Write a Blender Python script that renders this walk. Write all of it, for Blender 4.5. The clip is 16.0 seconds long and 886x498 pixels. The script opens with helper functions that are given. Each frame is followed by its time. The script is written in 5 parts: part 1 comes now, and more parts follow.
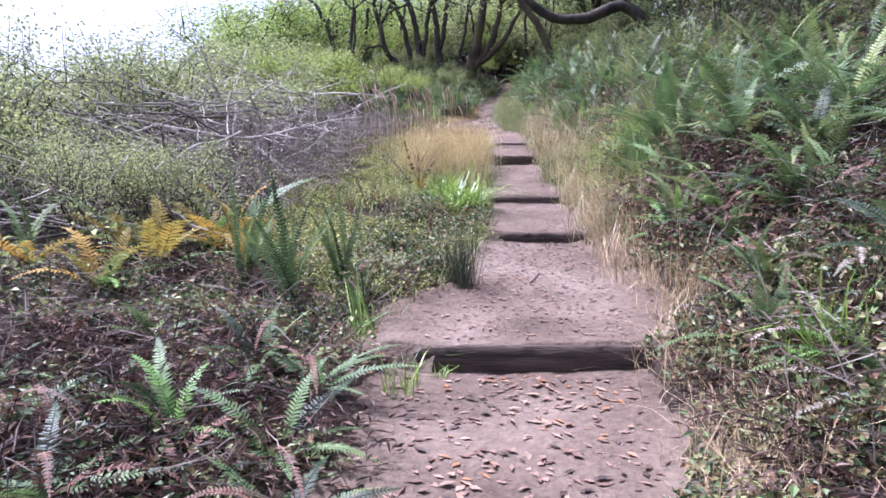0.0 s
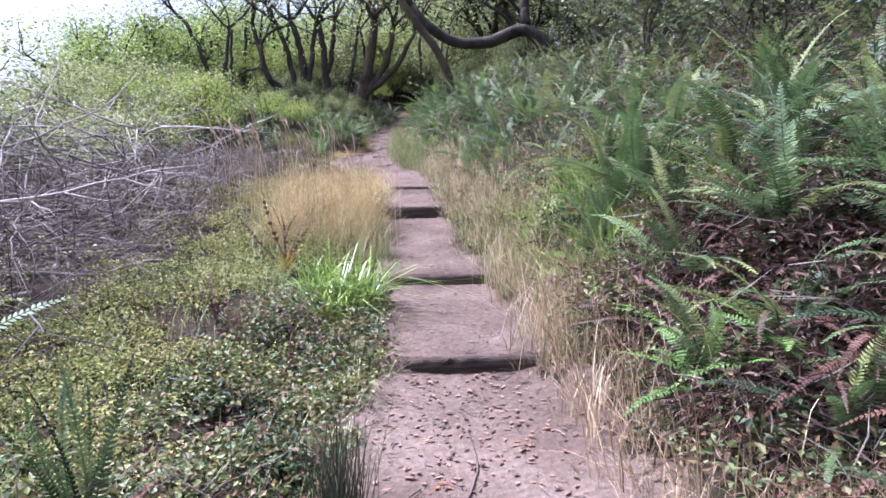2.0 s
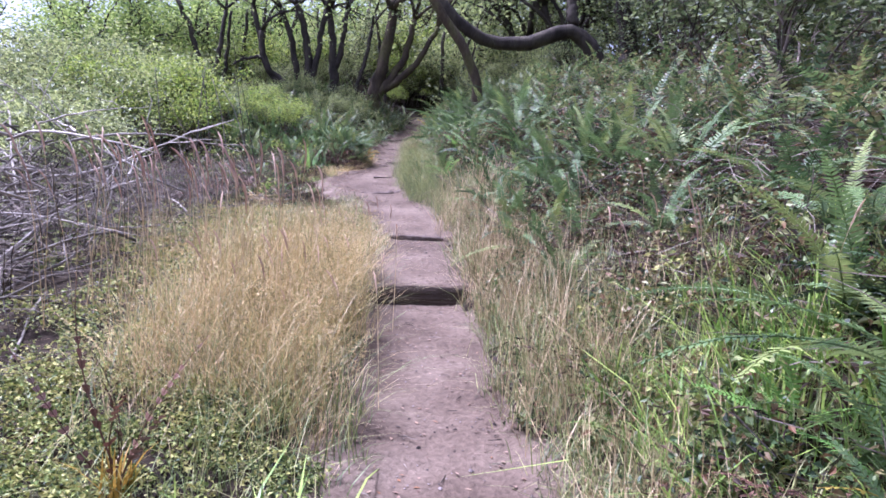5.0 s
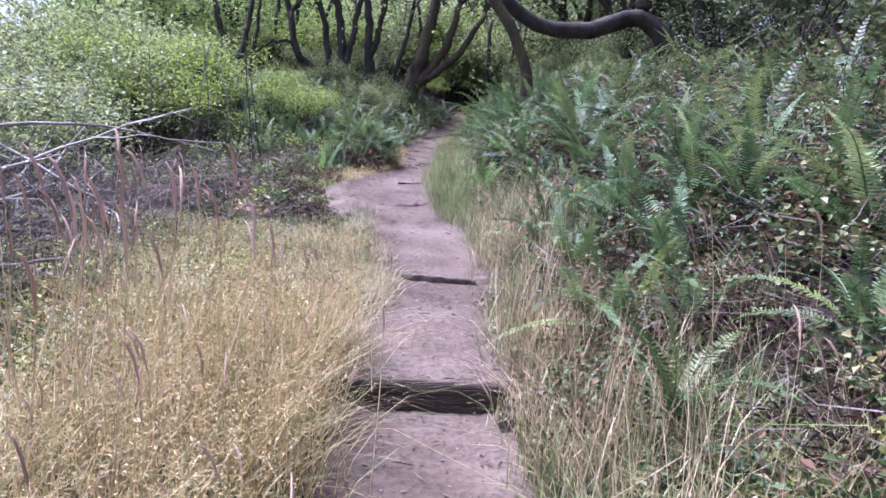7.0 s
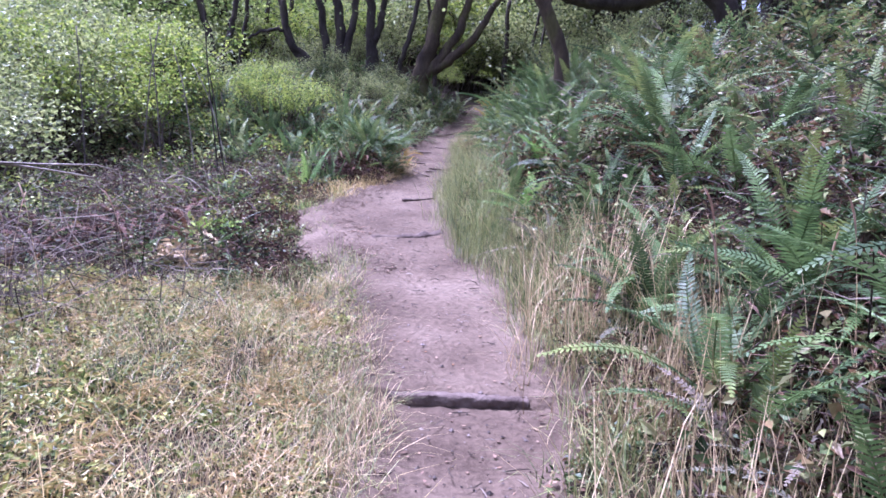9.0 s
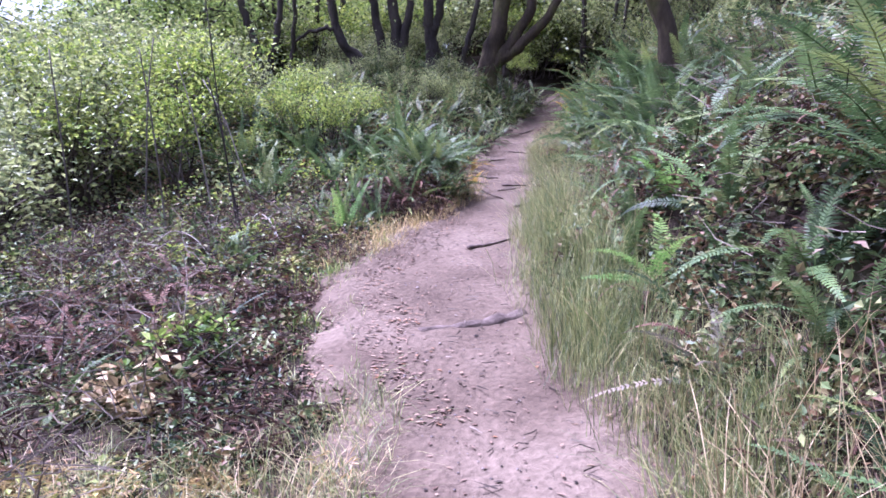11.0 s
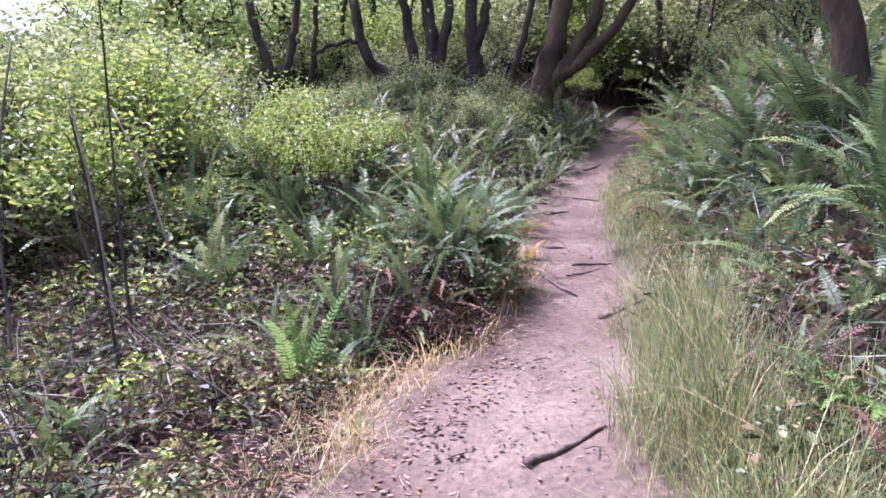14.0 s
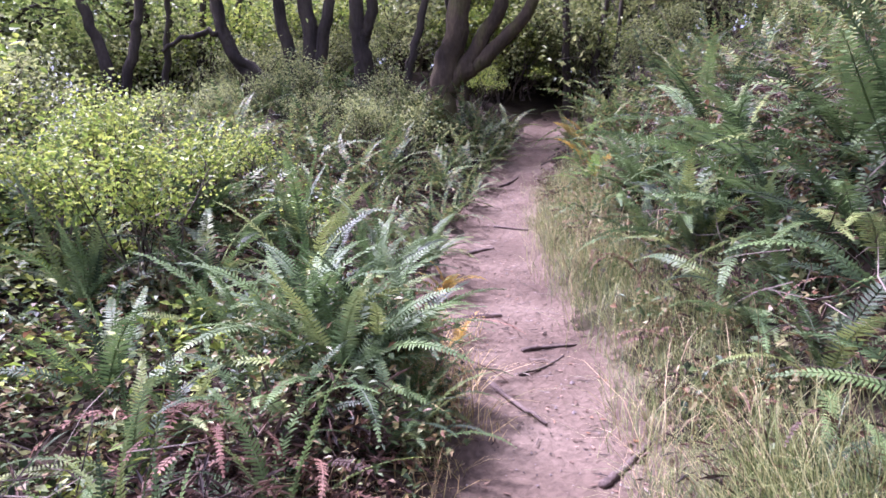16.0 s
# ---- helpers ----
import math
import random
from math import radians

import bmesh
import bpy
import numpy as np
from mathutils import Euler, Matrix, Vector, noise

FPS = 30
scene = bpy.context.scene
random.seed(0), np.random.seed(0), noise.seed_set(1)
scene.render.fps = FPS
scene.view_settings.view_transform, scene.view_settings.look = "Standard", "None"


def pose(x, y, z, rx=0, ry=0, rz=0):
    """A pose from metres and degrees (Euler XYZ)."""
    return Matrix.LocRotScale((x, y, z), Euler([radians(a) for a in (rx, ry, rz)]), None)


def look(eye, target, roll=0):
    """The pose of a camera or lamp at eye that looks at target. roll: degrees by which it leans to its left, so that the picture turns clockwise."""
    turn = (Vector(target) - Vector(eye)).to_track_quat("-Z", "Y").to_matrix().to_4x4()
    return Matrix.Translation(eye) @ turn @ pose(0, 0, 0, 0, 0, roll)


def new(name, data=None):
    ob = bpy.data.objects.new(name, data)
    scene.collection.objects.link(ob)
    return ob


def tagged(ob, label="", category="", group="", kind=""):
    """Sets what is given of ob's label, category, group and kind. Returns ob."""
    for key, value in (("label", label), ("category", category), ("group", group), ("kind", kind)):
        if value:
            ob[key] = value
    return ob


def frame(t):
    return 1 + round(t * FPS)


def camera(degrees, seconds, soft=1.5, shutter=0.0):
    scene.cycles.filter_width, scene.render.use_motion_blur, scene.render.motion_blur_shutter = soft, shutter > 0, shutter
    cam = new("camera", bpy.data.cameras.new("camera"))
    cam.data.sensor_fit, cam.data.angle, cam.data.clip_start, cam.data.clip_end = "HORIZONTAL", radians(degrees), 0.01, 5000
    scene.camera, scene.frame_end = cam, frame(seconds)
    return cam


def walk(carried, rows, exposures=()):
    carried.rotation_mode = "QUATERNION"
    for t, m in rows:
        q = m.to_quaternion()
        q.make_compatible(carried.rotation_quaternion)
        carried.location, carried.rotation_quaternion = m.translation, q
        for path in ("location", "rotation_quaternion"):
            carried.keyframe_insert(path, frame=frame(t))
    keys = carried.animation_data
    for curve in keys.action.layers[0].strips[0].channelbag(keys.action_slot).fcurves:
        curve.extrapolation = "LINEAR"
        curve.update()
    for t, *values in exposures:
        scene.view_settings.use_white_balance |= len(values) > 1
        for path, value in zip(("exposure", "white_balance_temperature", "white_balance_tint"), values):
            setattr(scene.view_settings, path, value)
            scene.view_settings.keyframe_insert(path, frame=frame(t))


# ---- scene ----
cam = camera(65.7, 16.0, 1.65)
PATH = [
    (0, (-0.041, 0.01, 1.498), (-0.034, 2.003, 1.33), -0.3),
    (0.5, (0.036, 0.679, 1.549), (0.154, 2.673, 1.445), -0.3),
    (1, (-0.012, 1.289, 1.645), (0.193, 3.276, 1.564), 0.4),
    (1.5, (0.006, 1.849, 1.881), (0.262, 3.83, 1.778), -0.6),
    (2, (0.132, 2.417, 1.958), (0.438, 4.391, 1.857), -1.1),
    (2.5, (0.164, 3.022, 2.034), (0.521, 4.987, 1.942), -0.7),
    (3, (0.299, 3.591, 2.098), (0.693, 5.551, 2.018), 0.5),
    (3.5, (0.351, 4.2, 2.216), (0.756, 6.157, 2.134), 1.7),
    (4, (0.386, 4.655, 2.493), (0.759, 6.618, 2.398), 2.4),
    (4.5, (0.484, 5.127, 2.595), (0.81, 7.097, 2.487), 2.7),
    (5, (0.517, 5.71, 2.626), (0.801, 7.685, 2.533), 3.0),
    (5.2, (0.543, 5.95, 2.644), (0.819, 7.927, 2.55), 2.9),
    (7.3, (0.875, 8.11, 2.963), (1.039, 10.098, 2.832), 5.4),
    (7.5, (0.906, 8.366, 2.977), (1.055, 10.353, 2.822), 4.7),
    (8, (0.978, 8.876, 3.147), (1.116, 10.858, 2.93), 4.0),
    (8.5, (0.935, 9.555, 3.225), (1.079, 11.54, 3.05), 3.5),
    (9, (0.956, 10.16, 3.256), (1.085, 12.15, 3.12), 4.0),
    (9.2, (0.996, 10.398, 3.316), (1.077, 12.391, 3.188), 3.9),
    (11.3, (1.074, 12.518, 3.755), (0.912, 14.503, 3.571), -0.6),
    (11.5, (1.106, 12.724, 3.769), (0.851, 14.699, 3.586), -0.2),
    (12, (1.138, 13.177, 3.837), (0.76, 15.133, 3.662), -0.3),
    (12.5, (1.122, 13.629, 3.997), (0.764, 15.587, 3.798), -1.8),
    (13, (1.12, 14.1, 4.071), (0.8, 16.06, 3.83), -1.0),
    (13.5, (1.038, 14.538, 4.13), (0.754, 16.508, 3.931), 1.2),
    (14, (0.95, 15.075, 4.234), (0.715, 17.057, 4.103), 0.7),
    (14.5, (0.859, 15.598, 4.377), (0.679, 17.586, 4.244), -0.7),
    (15, (0.767, 16.052, 4.477), (0.751, 18.044, 4.307), -1.3),
    (15.5, (0.77, 16.544, 4.524), (0.824, 18.535, 4.347), -1.3),
    (16, (0.78, 17.029, 4.569), (0.851, 19.023, 4.438), -1.1),
]
EXPOSURES = [(0.0, 1.44, 5150, 32), (5.0, 1.39, 5030, 37), (8.5, 1.36, 4850, 37), (9.2, 1.5, 4860, 45), (12.5, 1.58, 5120, 42), (16.0, 1.76, 5330, 48)]
walk(cam, [(t, look(eye, target, roll)) for t, eye, target, roll in PATH], EXPOSURES)

# ---- world, sun ----
world = bpy.data.worlds.new("hazy_sky")
scene.world = world
world.use_nodes = True
wn = world.node_tree.nodes
sky = wn.new("ShaderNodeTexSky")
sky.sky_type, sky.sun_disc = "NISHITA", False
sky.sun_elevation, sky.sun_rotation = radians(64), radians(-67)
sky.air_density, sky.dust_density, sky.ozone_density = 1.0, 6.0, 1.0
haze = wn.new("ShaderNodeHueSaturation")
haze.inputs["Saturation"].default_value, haze.inputs["Value"].default_value = 0.45, 1.6
world.node_tree.links.new(sky.outputs[0], haze.inputs["Color"])
world.node_tree.links.new(haze.outputs[0], wn["Background"].inputs[0])
wn["Background"].inputs[1].default_value = 0.078
sun = new("sun", bpy.data.lights.new("sun", "SUN"))
sun.data.energy, sun.data.angle, sun.data.color = 4.6, radians(8), (1.0, 0.95, 0.86)
sun.matrix_world = look((-7, 3, 16), (0, 0, 0))


# ---- materials ----
def ramp_node(nt, colours):
    r = nt.nodes.new("ShaderNodeValToRGB")
    while len(r.color_ramp.elements) < len(colours):
        r.color_ramp.elements.new(0.5)
    for i, c in enumerate(colours):
        e = r.color_ramp.elements[i]
        e.position, e.color = i / max(1, len(colours) - 1), (*c, 1)
    return r


def material(name, colours, vary="noise", scale=6.0, rough=0.6, sheer=0.0, bump=0.0, bump_scale=40.0, spec=0.4, stretch=(1, 1, 1), fine=0.25):
    """Colours spread over a ramp by island, object or noise, broken up by a finer grain; sheer lets light through."""
    m = bpy.data.materials.new(name)
    m.use_nodes = True
    nt = m.node_tree
    lk, nd = nt.links, nt.nodes
    bs = nd["Principled BSDF"]
    bs.inputs["Roughness"].default_value = rough
    bs.inputs["Specular IOR Level"].default_value = spec
    co = nd.new("ShaderNodeTexCoord")
    mp = nd.new("ShaderNodeMapping")
    mp.inputs["Scale"].default_value = stretch
    lk.new(co.outputs["Object"], mp.inputs[0])
    n1 = nd.new("ShaderNodeTexNoise")
    n1.inputs["Scale"].default_value, n1.inputs["Detail"].default_value = scale, 5
    lk.new(mp.outputs[0], n1.inputs["Vector"])
    n2 = nd.new("ShaderNodeTexNoise")
    n2.inputs["Scale"].default_value, n2.inputs["Detail"].default_value = bump_scale, 4
    lk.new(mp.outputs[0], n2.inputs["Vector"])
    if vary != "noise":
        mean = sum(sum(c) for c in colours) / len(colours)
        colours = [tuple(min(0.8, v * (sum(c) / mean) ** 0.6) for v in c) for c in colours]
    rp = ramp_node(nt, colours)
    if vary == "noise":
        st = nd.new("ShaderNodeMapRange")
        st.inputs[1].default_value, st.inputs[2].default_value = 0.3, 0.7
        lk.new(n1.outputs[0], st.inputs[0])
        lk.new(st.outputs[0], rp.inputs[0])
    else:
        src = nd.new("ShaderNodeNewGeometry").outputs["Random Per Island"] if vary == "island" else nd.new("ShaderNodeObjectInfo").outputs["Random"]
        n1.inputs["Scale"].default_value, n1.inputs["Detail"].default_value = 2.3, 3
        st = nd.new("ShaderNodeMapRange")
        st.inputs[1].default_value, st.inputs[2].default_value, st.inputs[3].default_value, st.inputs[4].default_value = 0.32, 0.68, -0.3, 0.3
        lk.new(n1.outputs[0], st.inputs[0])
        ad = nd.new("ShaderNodeMath")
        ad.operation, ad.use_clamp = "ADD", True
        lk.new(src, ad.inputs[0])
        lk.new(st.outputs[0], ad.inputs[1])
        lk.new(ad.outputs[0], rp.inputs[0])
    mx = nd.new("ShaderNodeMix")
    mx.data_type, mx.blend_type = "RGBA", "OVERLAY"
    mx.inputs[0].default_value = fine
    lk.new(rp.outputs[0], mx.inputs[6])
    lk.new(n2.outputs[0], mx.inputs[7])
    lk.new(mx.outputs[2], bs.inputs["Base Color"])
    if bump:
        b = nd.new("ShaderNodeBump")
        b.inputs["Strength"].default_value, b.inputs["Distance"].default_value = bump, 0.02
        lk.new(n2.outputs[0], b.inputs["Height"])
        lk.new(b.outputs[0], bs.inputs["Normal"])
    if sheer:
        tr = nd.new("ShaderNodeBsdfTranslucent")
        lk.new(mx.outputs[2], tr.inputs[0])
        ms = nd.new("ShaderNodeMixShader")
        ms.inputs[0].default_value = sheer
        lk.new(bs.outputs[0], ms.inputs[1])
        lk.new(tr.outputs[0], ms.inputs[2])
        lk.new(ms.outputs[0], nd["Material Output"].inputs[0])
    return m


M_DIRT = material("trail_dirt", [(0.066, 0.047, 0.035), (0.102, 0.075, 0.056), (0.142, 0.108, 0.082)], scale=1.6, rough=0.95, bump=0.95, bump_scale=28, spec=0.1, fine=0.55)
M_SOIL = material("forest_soil", [(0.012, 0.009, 0.007), (0.026, 0.019, 0.014), (0.038, 0.029, 0.019), (0.024, 0.026, 0.011)], scale=2.2, rough=0.95, bump=0.9, bump_scale=22, spec=0.1, fine=0.5)
M_TIMBER = material("weathered_timber", [(0.034, 0.025, 0.019), (0.062, 0.046, 0.036), (0.100, 0.076, 0.060)], scale=5, rough=0.9, bump=0.8, bump_scale=30, spec=0.15, stretch=(0.35, 3, 6), fine=0.5)
M_BARK = material("dark_bark", [(0.024, 0.021, 0.018), (0.050, 0.042, 0.035), (0.073, 0.063, 0.046)], scale=4, rough=0.9, bump=1.0, bump_scale=26, spec=0.15, stretch=(1, 1, 0.35), fine=0.5)
# Near-black colour that stands for the shade in the small hollow.
M_HOLLOW = material("hollow_shade", [(0.007, 0.006, 0.006), (0.014, 0.012, 0.011), (0.026, 0.021, 0.019)], scale=8, rough=0.95, bump=0.9, bump_scale=40, spec=0.1)
M_MOSSBARK = material("mossy_bark", [(0.039, 0.031, 0.024), (0.071, 0.055, 0.035), (0.084, 0.084, 0.029)], scale=3, rough=0.9, bump=1.0, bump_scale=26, spec=0.15, stretch=(1, 1, 0.4), fine=0.5)
M_TWIG = material("grey_dead_wood", [(0.095, 0.081, 0.068), (0.175, 0.154, 0.130), (0.285, 0.256, 0.220)], vary="object", rough=0.85, bump=0.4, spec=0.2, fine=0.4)
M_TWIGS = material("brown_twigs", [(0.034, 0.025, 0.020), (0.085, 0.067, 0.054), (0.160, 0.133, 0.110)], vary="island", rough=0.85, spec=0.2, fine=0.4)
M_ROOT = material("path_root_wood", [(0.055, 0.040, 0.034), (0.105, 0.078, 0.066), (0.150, 0.118, 0.100)], scale=9, rough=0.85, bump=0.6, spec=0.2)
M_LITTER = material("fallen_leaves", [(0.053, 0.032, 0.022), (0.133, 0.074, 0.048), (0.176, 0.112, 0.078), (0.098, 0.048, 0.030), (0.205, 0.140, 0.095), (0.190, 0.082, 0.030)], vary="island", rough=0.6, sheer=0.1, spec=0.4)
M_PEBBLE = material("trail_pebbles", [(0.040, 0.032, 0.029), (0.103, 0.083, 0.075), (0.166, 0.139, 0.131)], vary="island", rough=0.9, spec=0.2)
M_FERN = material("fern_green", [(0.034, 0.064, 0.024), (0.066, 0.116, 0.038), (0.112, 0.172, 0.054), (0.082, 0.130, 0.054), (0.160, 0.195, 0.056)], vary="object", rough=0.52, sheer=0.3, spec=0.36)
M_FERNBED = material("fern_bed_green", [(0.036, 0.066, 0.024), (0.072, 0.122, 0.040), (0.118, 0.175, 0.056), (0.130, 0.100, 0.048), (0.170, 0.200, 0.062)], vary="island", rough=0.52, sheer=0.3, spec=0.36)
M_FERNLIGHT = material("fern_fresh_green", [(0.099, 0.215, 0.041), (0.149, 0.280, 0.057), (0.190, 0.297, 0.074)], vary="object", rough=0.5, sheer=0.35)
M_FERNYELLOW = material("fern_yellowing", [(0.274, 0.221, 0.036), (0.358, 0.216, 0.036), (0.234, 0.221, 0.053)], vary="object", rough=0.6, sheer=0.35)
M_FERNDEAD = material("fern_dead", [(0.056, 0.028, 0.018), (0.104, 0.044, 0.027), (0.140, 0.076, 0.050), (0.082, 0.052, 0.038)], vary="object", rough=0.75, sheer=0.2)
M_FERNDRY = material("fern_dried", [(0.130, 0.098, 0.074), (0.200, 0.165, 0.130), (0.150, 0.150, 0.105), (0.240, 0.190, 0.150)], vary="object", rough=0.7, sheer=0.25)
M_TANGLE = material("dead_tangle", [(0.020, 0.012, 0.010), (0.062, 0.030, 0.020), (0.104, 0.060, 0.042), (0.042, 0.029, 0.024), (0.120, 0.080, 0.058)], vary="island", rough=0.75, sheer=0.15)
M_STRAW = material("dry_straw", [(0.170, 0.122, 0.058), (0.350, 0.262, 0.138), (0.510, 0.395, 0.240), (0.250, 0.218, 0.085), (0.440, 0.330, 0.190)], vary="island", rough=0.5, sheer=0.3, spec=0.45)
M_GOLD = material("golden_grass", [(0.210, 0.155, 0.052), (0.420, 0.305, 0.125), (0.310, 0.265, 0.080), (0.530, 0.400, 0.195), (0.200, 0.205, 0.058), (0.450, 0.315, 0.150)], vary="island", rough=0.5, sheer=0.3, spec=0.45)
M_OLIVE = material("olive_grass", [(0.070, 0.105, 0.034), (0.135, 0.180, 0.054), (0.200, 0.228, 0.078), (0.290, 0.275, 0.118), (0.105, 0.150, 0.060)], vary="island", rough=0.5, sheer=0.3, spec=0.4)
M_LUSH = material("lush_grass", [(0.102, 0.195, 0.027), (0.186, 0.295, 0.046), (0.290, 0.365, 0.077)], vary="island", rough=0.4, sheer=0.3, spec=0.6)
M_DARKGRASS = material("dark_rush", [(0.030, 0.040, 0.020), (0.050, 0.063, 0.030), (0.092, 0.092, 0.046)], vary="island", rough=0.6, sheer=0.2)
M_REED = material("pinkish_seed_heads", [(0.380, 0.240, 0.180), (0.470, 0.315, 0.235), (0.540, 0.390, 0.290)], vary="object", rough=0.7, sheer=0.3)
M_COVER = material("ground_cover_leaf", [(0.055, 0.092, 0.020), (0.140, 0.190, 0.044), (0.240, 0.270, 0.070), (0.330, 0.310, 0.100), (0.095, 0.068, 0.032)], vary="island", rough=0.5, sheer=0.28, spec=0.4)
M_BRAMBLE = material("bramble_leaf", [(0.026, 0.052, 0.018), (0.062, 0.105, 0.032), (0.120, 0.160, 0.055), (0.160, 0.075, 0.040), (0.190, 0.205, 0.085)], vary="island", rough=0.5, sheer=0.25, spec=0.4)
M_SHRUB = material("olive_shrub_leaf", [(0.098, 0.138, 0.048), (0.205, 0.248, 0.086), (0.330, 0.352, 0.135), (0.150, 0.186, 0.092)], vary="island", rough=0.5, sheer=0.4, spec=0.5)
M_SHRUBLIGHT = material("yellow_green_leaf", [(0.105, 0.170, 0.030), (0.200, 0.285, 0.045), (0.310, 0.350, 0.066), (0.085, 0.130, 0.040)], vary="island", rough=0.45, sheer=0.42)
M_TREELEAF = material("oak_leaf", [(0.085, 0.122, 0.046), (0.165, 0.215, 0.072), (0.280, 0.320, 0.108), (0.205, 0.225, 0.115)], vary="island", rough=0.48, sheer=0.5, spec=0.45)
# Oak leaf colours cut darker, so canopy shade sits in the bank leaf colour.
M_SHADEDLEAF = material("shaded_bank_leaf", [(0.034, 0.054, 0.023), (0.076, 0.106, 0.038), (0.135, 0.162, 0.056), (0.100, 0.110, 0.058)], vary="island", rough=0.5, sheer=0.34, spec=0.45)
M_TREELIGHT = material("bright_oak_leaf", [(0.110, 0.175, 0.046), (0.210, 0.290, 0.070), (0.330, 0.390, 0.105)], vary="island", rough=0.5, sheer=0.48)

# ---- lie of the land ----
STEP_Y = [3.87, 6.42, 8.34, 11.2, 13.17]
LAND_Y = [-200, -40, -3, 0, 3.845, 3.86, 6.395, 6.41, 8.315, 8.33, 11.175, 11.19, 13.145, 13.16, 16.2, 17.7, 19.2, 21.2, 23.3, 26, 28, 30, 33, 60, 120]
LAND_Z = [-14, -3, -.15, .08, .46, .61, 1.01, 1.1, 1.33, 1.415, 1.90, 2.05, 2.345, 2.39, 2.93, 3.22, 3.45, 3.8, 4.16, 4.77, 5.4, 6.1, 7.0, 11, 13]
SOFT_Y = [-200, -40, -3, 0, 3.0, 5.0, 7.4, 9.7, 12.2, 14.5, 16.2, 17.7, 19.2, 21.2, 23.3, 26, 28, 30, 33, 60, 120]
SOFT_Z = [-14, -3, -.15, .08, .40, .78, 1.22, 1.68, 2.2, 2.62, 2.93, 3.22, 3.45, 3.8, 4.16, 4.77, 5.4, 6.1, 7.0, 11, 13]
EDGE_Y = [-4, 2.6, 3.3, 3.97, 4.7, 5.6, 6.44, 7.85, 8.5, 9.6, 10.45, 11.4, 12.5, 13.0, 13.8, 14.8, 16, 16.6, 17.25, 18.2, 19, 19.5, 20.2, 21.4, 22.3, 23.4, 24.6, 26.2, 27.6, 29.0, 31, 60]
EDGE_L = [-.5, -.31, -.4, -.37, -.12, .22, .38, .6, .56, .56, .63, .72, .88, .92, .81, .68, .33, .17, .18, .48, .74, .9, 1.04, 1.08, 1.11, 1.26, 1.5, 1.8, 2.3, 2.9, 3.8, 22]
EDGE_R = [.6, .85, 1.05, 1.21, 1.28, 1.27, 1.25, 1.43, 1.42, 1.44, 1.53, 1.5, 1.6, 1.68, 1.72, 1.62, 1.36, 1.32, 1.35, 1.45, 1.52, 1.6, 1.68, 1.7, 1.74, 1.88, 2.0, 2.28, 2.75, 3.3, 4.4, 23]
rng = np.random.default_rng(7)


def wave(x, y):
    return 0.5 * np.sin(1.3 * x + 2.1 * np.sin(0.7 * y)) + 0.3 * np.sin(2.9 * y + 1.7 * x) + 0.2 * np.sin(5.3 * x - 4.1 * y)


def edges(y):
    y = np.asarray(y, float)
    j = 0.05 * np.sin(5.1 * y) + 0.04 * np.sin(11.7 * y + 1) + 0.02 * np.sin(27.0 * y)
    return np.interp(y, EDGE_Y, EDGE_L) + j, np.interp(y, EDGE_Y, EDGE_R) + 0.045 * np.sin(4.3 * y + 2) + 0.035 * np.sin(13 * y) + 0.02 * np.sin(29.0 * y)


def land(x, y):
    """Height of the ground beside the trail."""
    x, y = np.asarray(x, float), np.asarray(y, float)
    xl, xr = edges(y)
    dl, dr = np.maximum(xl - x, 0), np.maximum(x - xr, 0)
    z = np.interp(y, SOFT_Y, SOFT_Z)
    up = np.where(dr < 1.3, 0.35 * dr + 0.31 * dr ** 2, 0.98 + 0.36 * (np.minimum(dr, 14) - 1.3)) + 0.06 * (np.maximum(dr, 14) - 14)
    early = np.clip((15.5 - y) / 3, 0, 1)
    down = early * 0.09 * np.minimum(dl, 1) - (1 - early) * 0.10 * np.minimum(dl, 4) - 0.16 * np.clip(dl - 3.5, 0, 60)
    down = down + np.clip((y - 19.3) / 3, 0, 1) * 0.36 * np.minimum(dl, 3)
    down = down + 0.34 * np.exp(-((x - 0.42) / 0.42) ** 2 - ((y - 20.0) / 0.6) ** 2) * np.clip(dl / 0.3, 0, 1)
    side = np.clip((dl + dr) / 0.5, 0, 1)
    return z + up + down + 0.05 * wave(x, y) * side


def trail_z(x, y):
    x, y = np.asarray(x, float), np.asarray(y, float)
    return np.interp(y, LAND_Y, LAND_Z) + 0.012 * wave(3 * x, 2 * y)


def surface(x, y):
    xl, xr = edges(y)
    on = (np.asarray(x) > xl) & (np.asarray(x) < xr)
    return np.where(on, trail_z(x, y), land(x, y))


# ---- mesh helpers ----
def mesh_of(name, verts, faces, mat, smooth=False):
    me = bpy.data.meshes.new(name)
    me.from_pydata(np.asarray(verts, float).tolist(), [], faces if isinstance(faces, list) else faces.tolist())
    me.materials.append(mat)
    if smooth:
        me.polygons.foreach_set("use_smooth", [True] * len(me.polygons))
    me.update()
    return me


def child(name, me, parent, m=None, label=""):
    ob = new(name, me)
    ob.parent = parent
    if m is not None:
        ob.matrix_basis = m
    return tagged(ob, label)


def thing(name, x, y, label, category, group="", z=None):
    ob = new(name)
    ob.empty_display_size = 0.1
    ob.location = (x, y, float(surface(x, y)) if z is None else z)
    return tagged(ob, label, category, group)


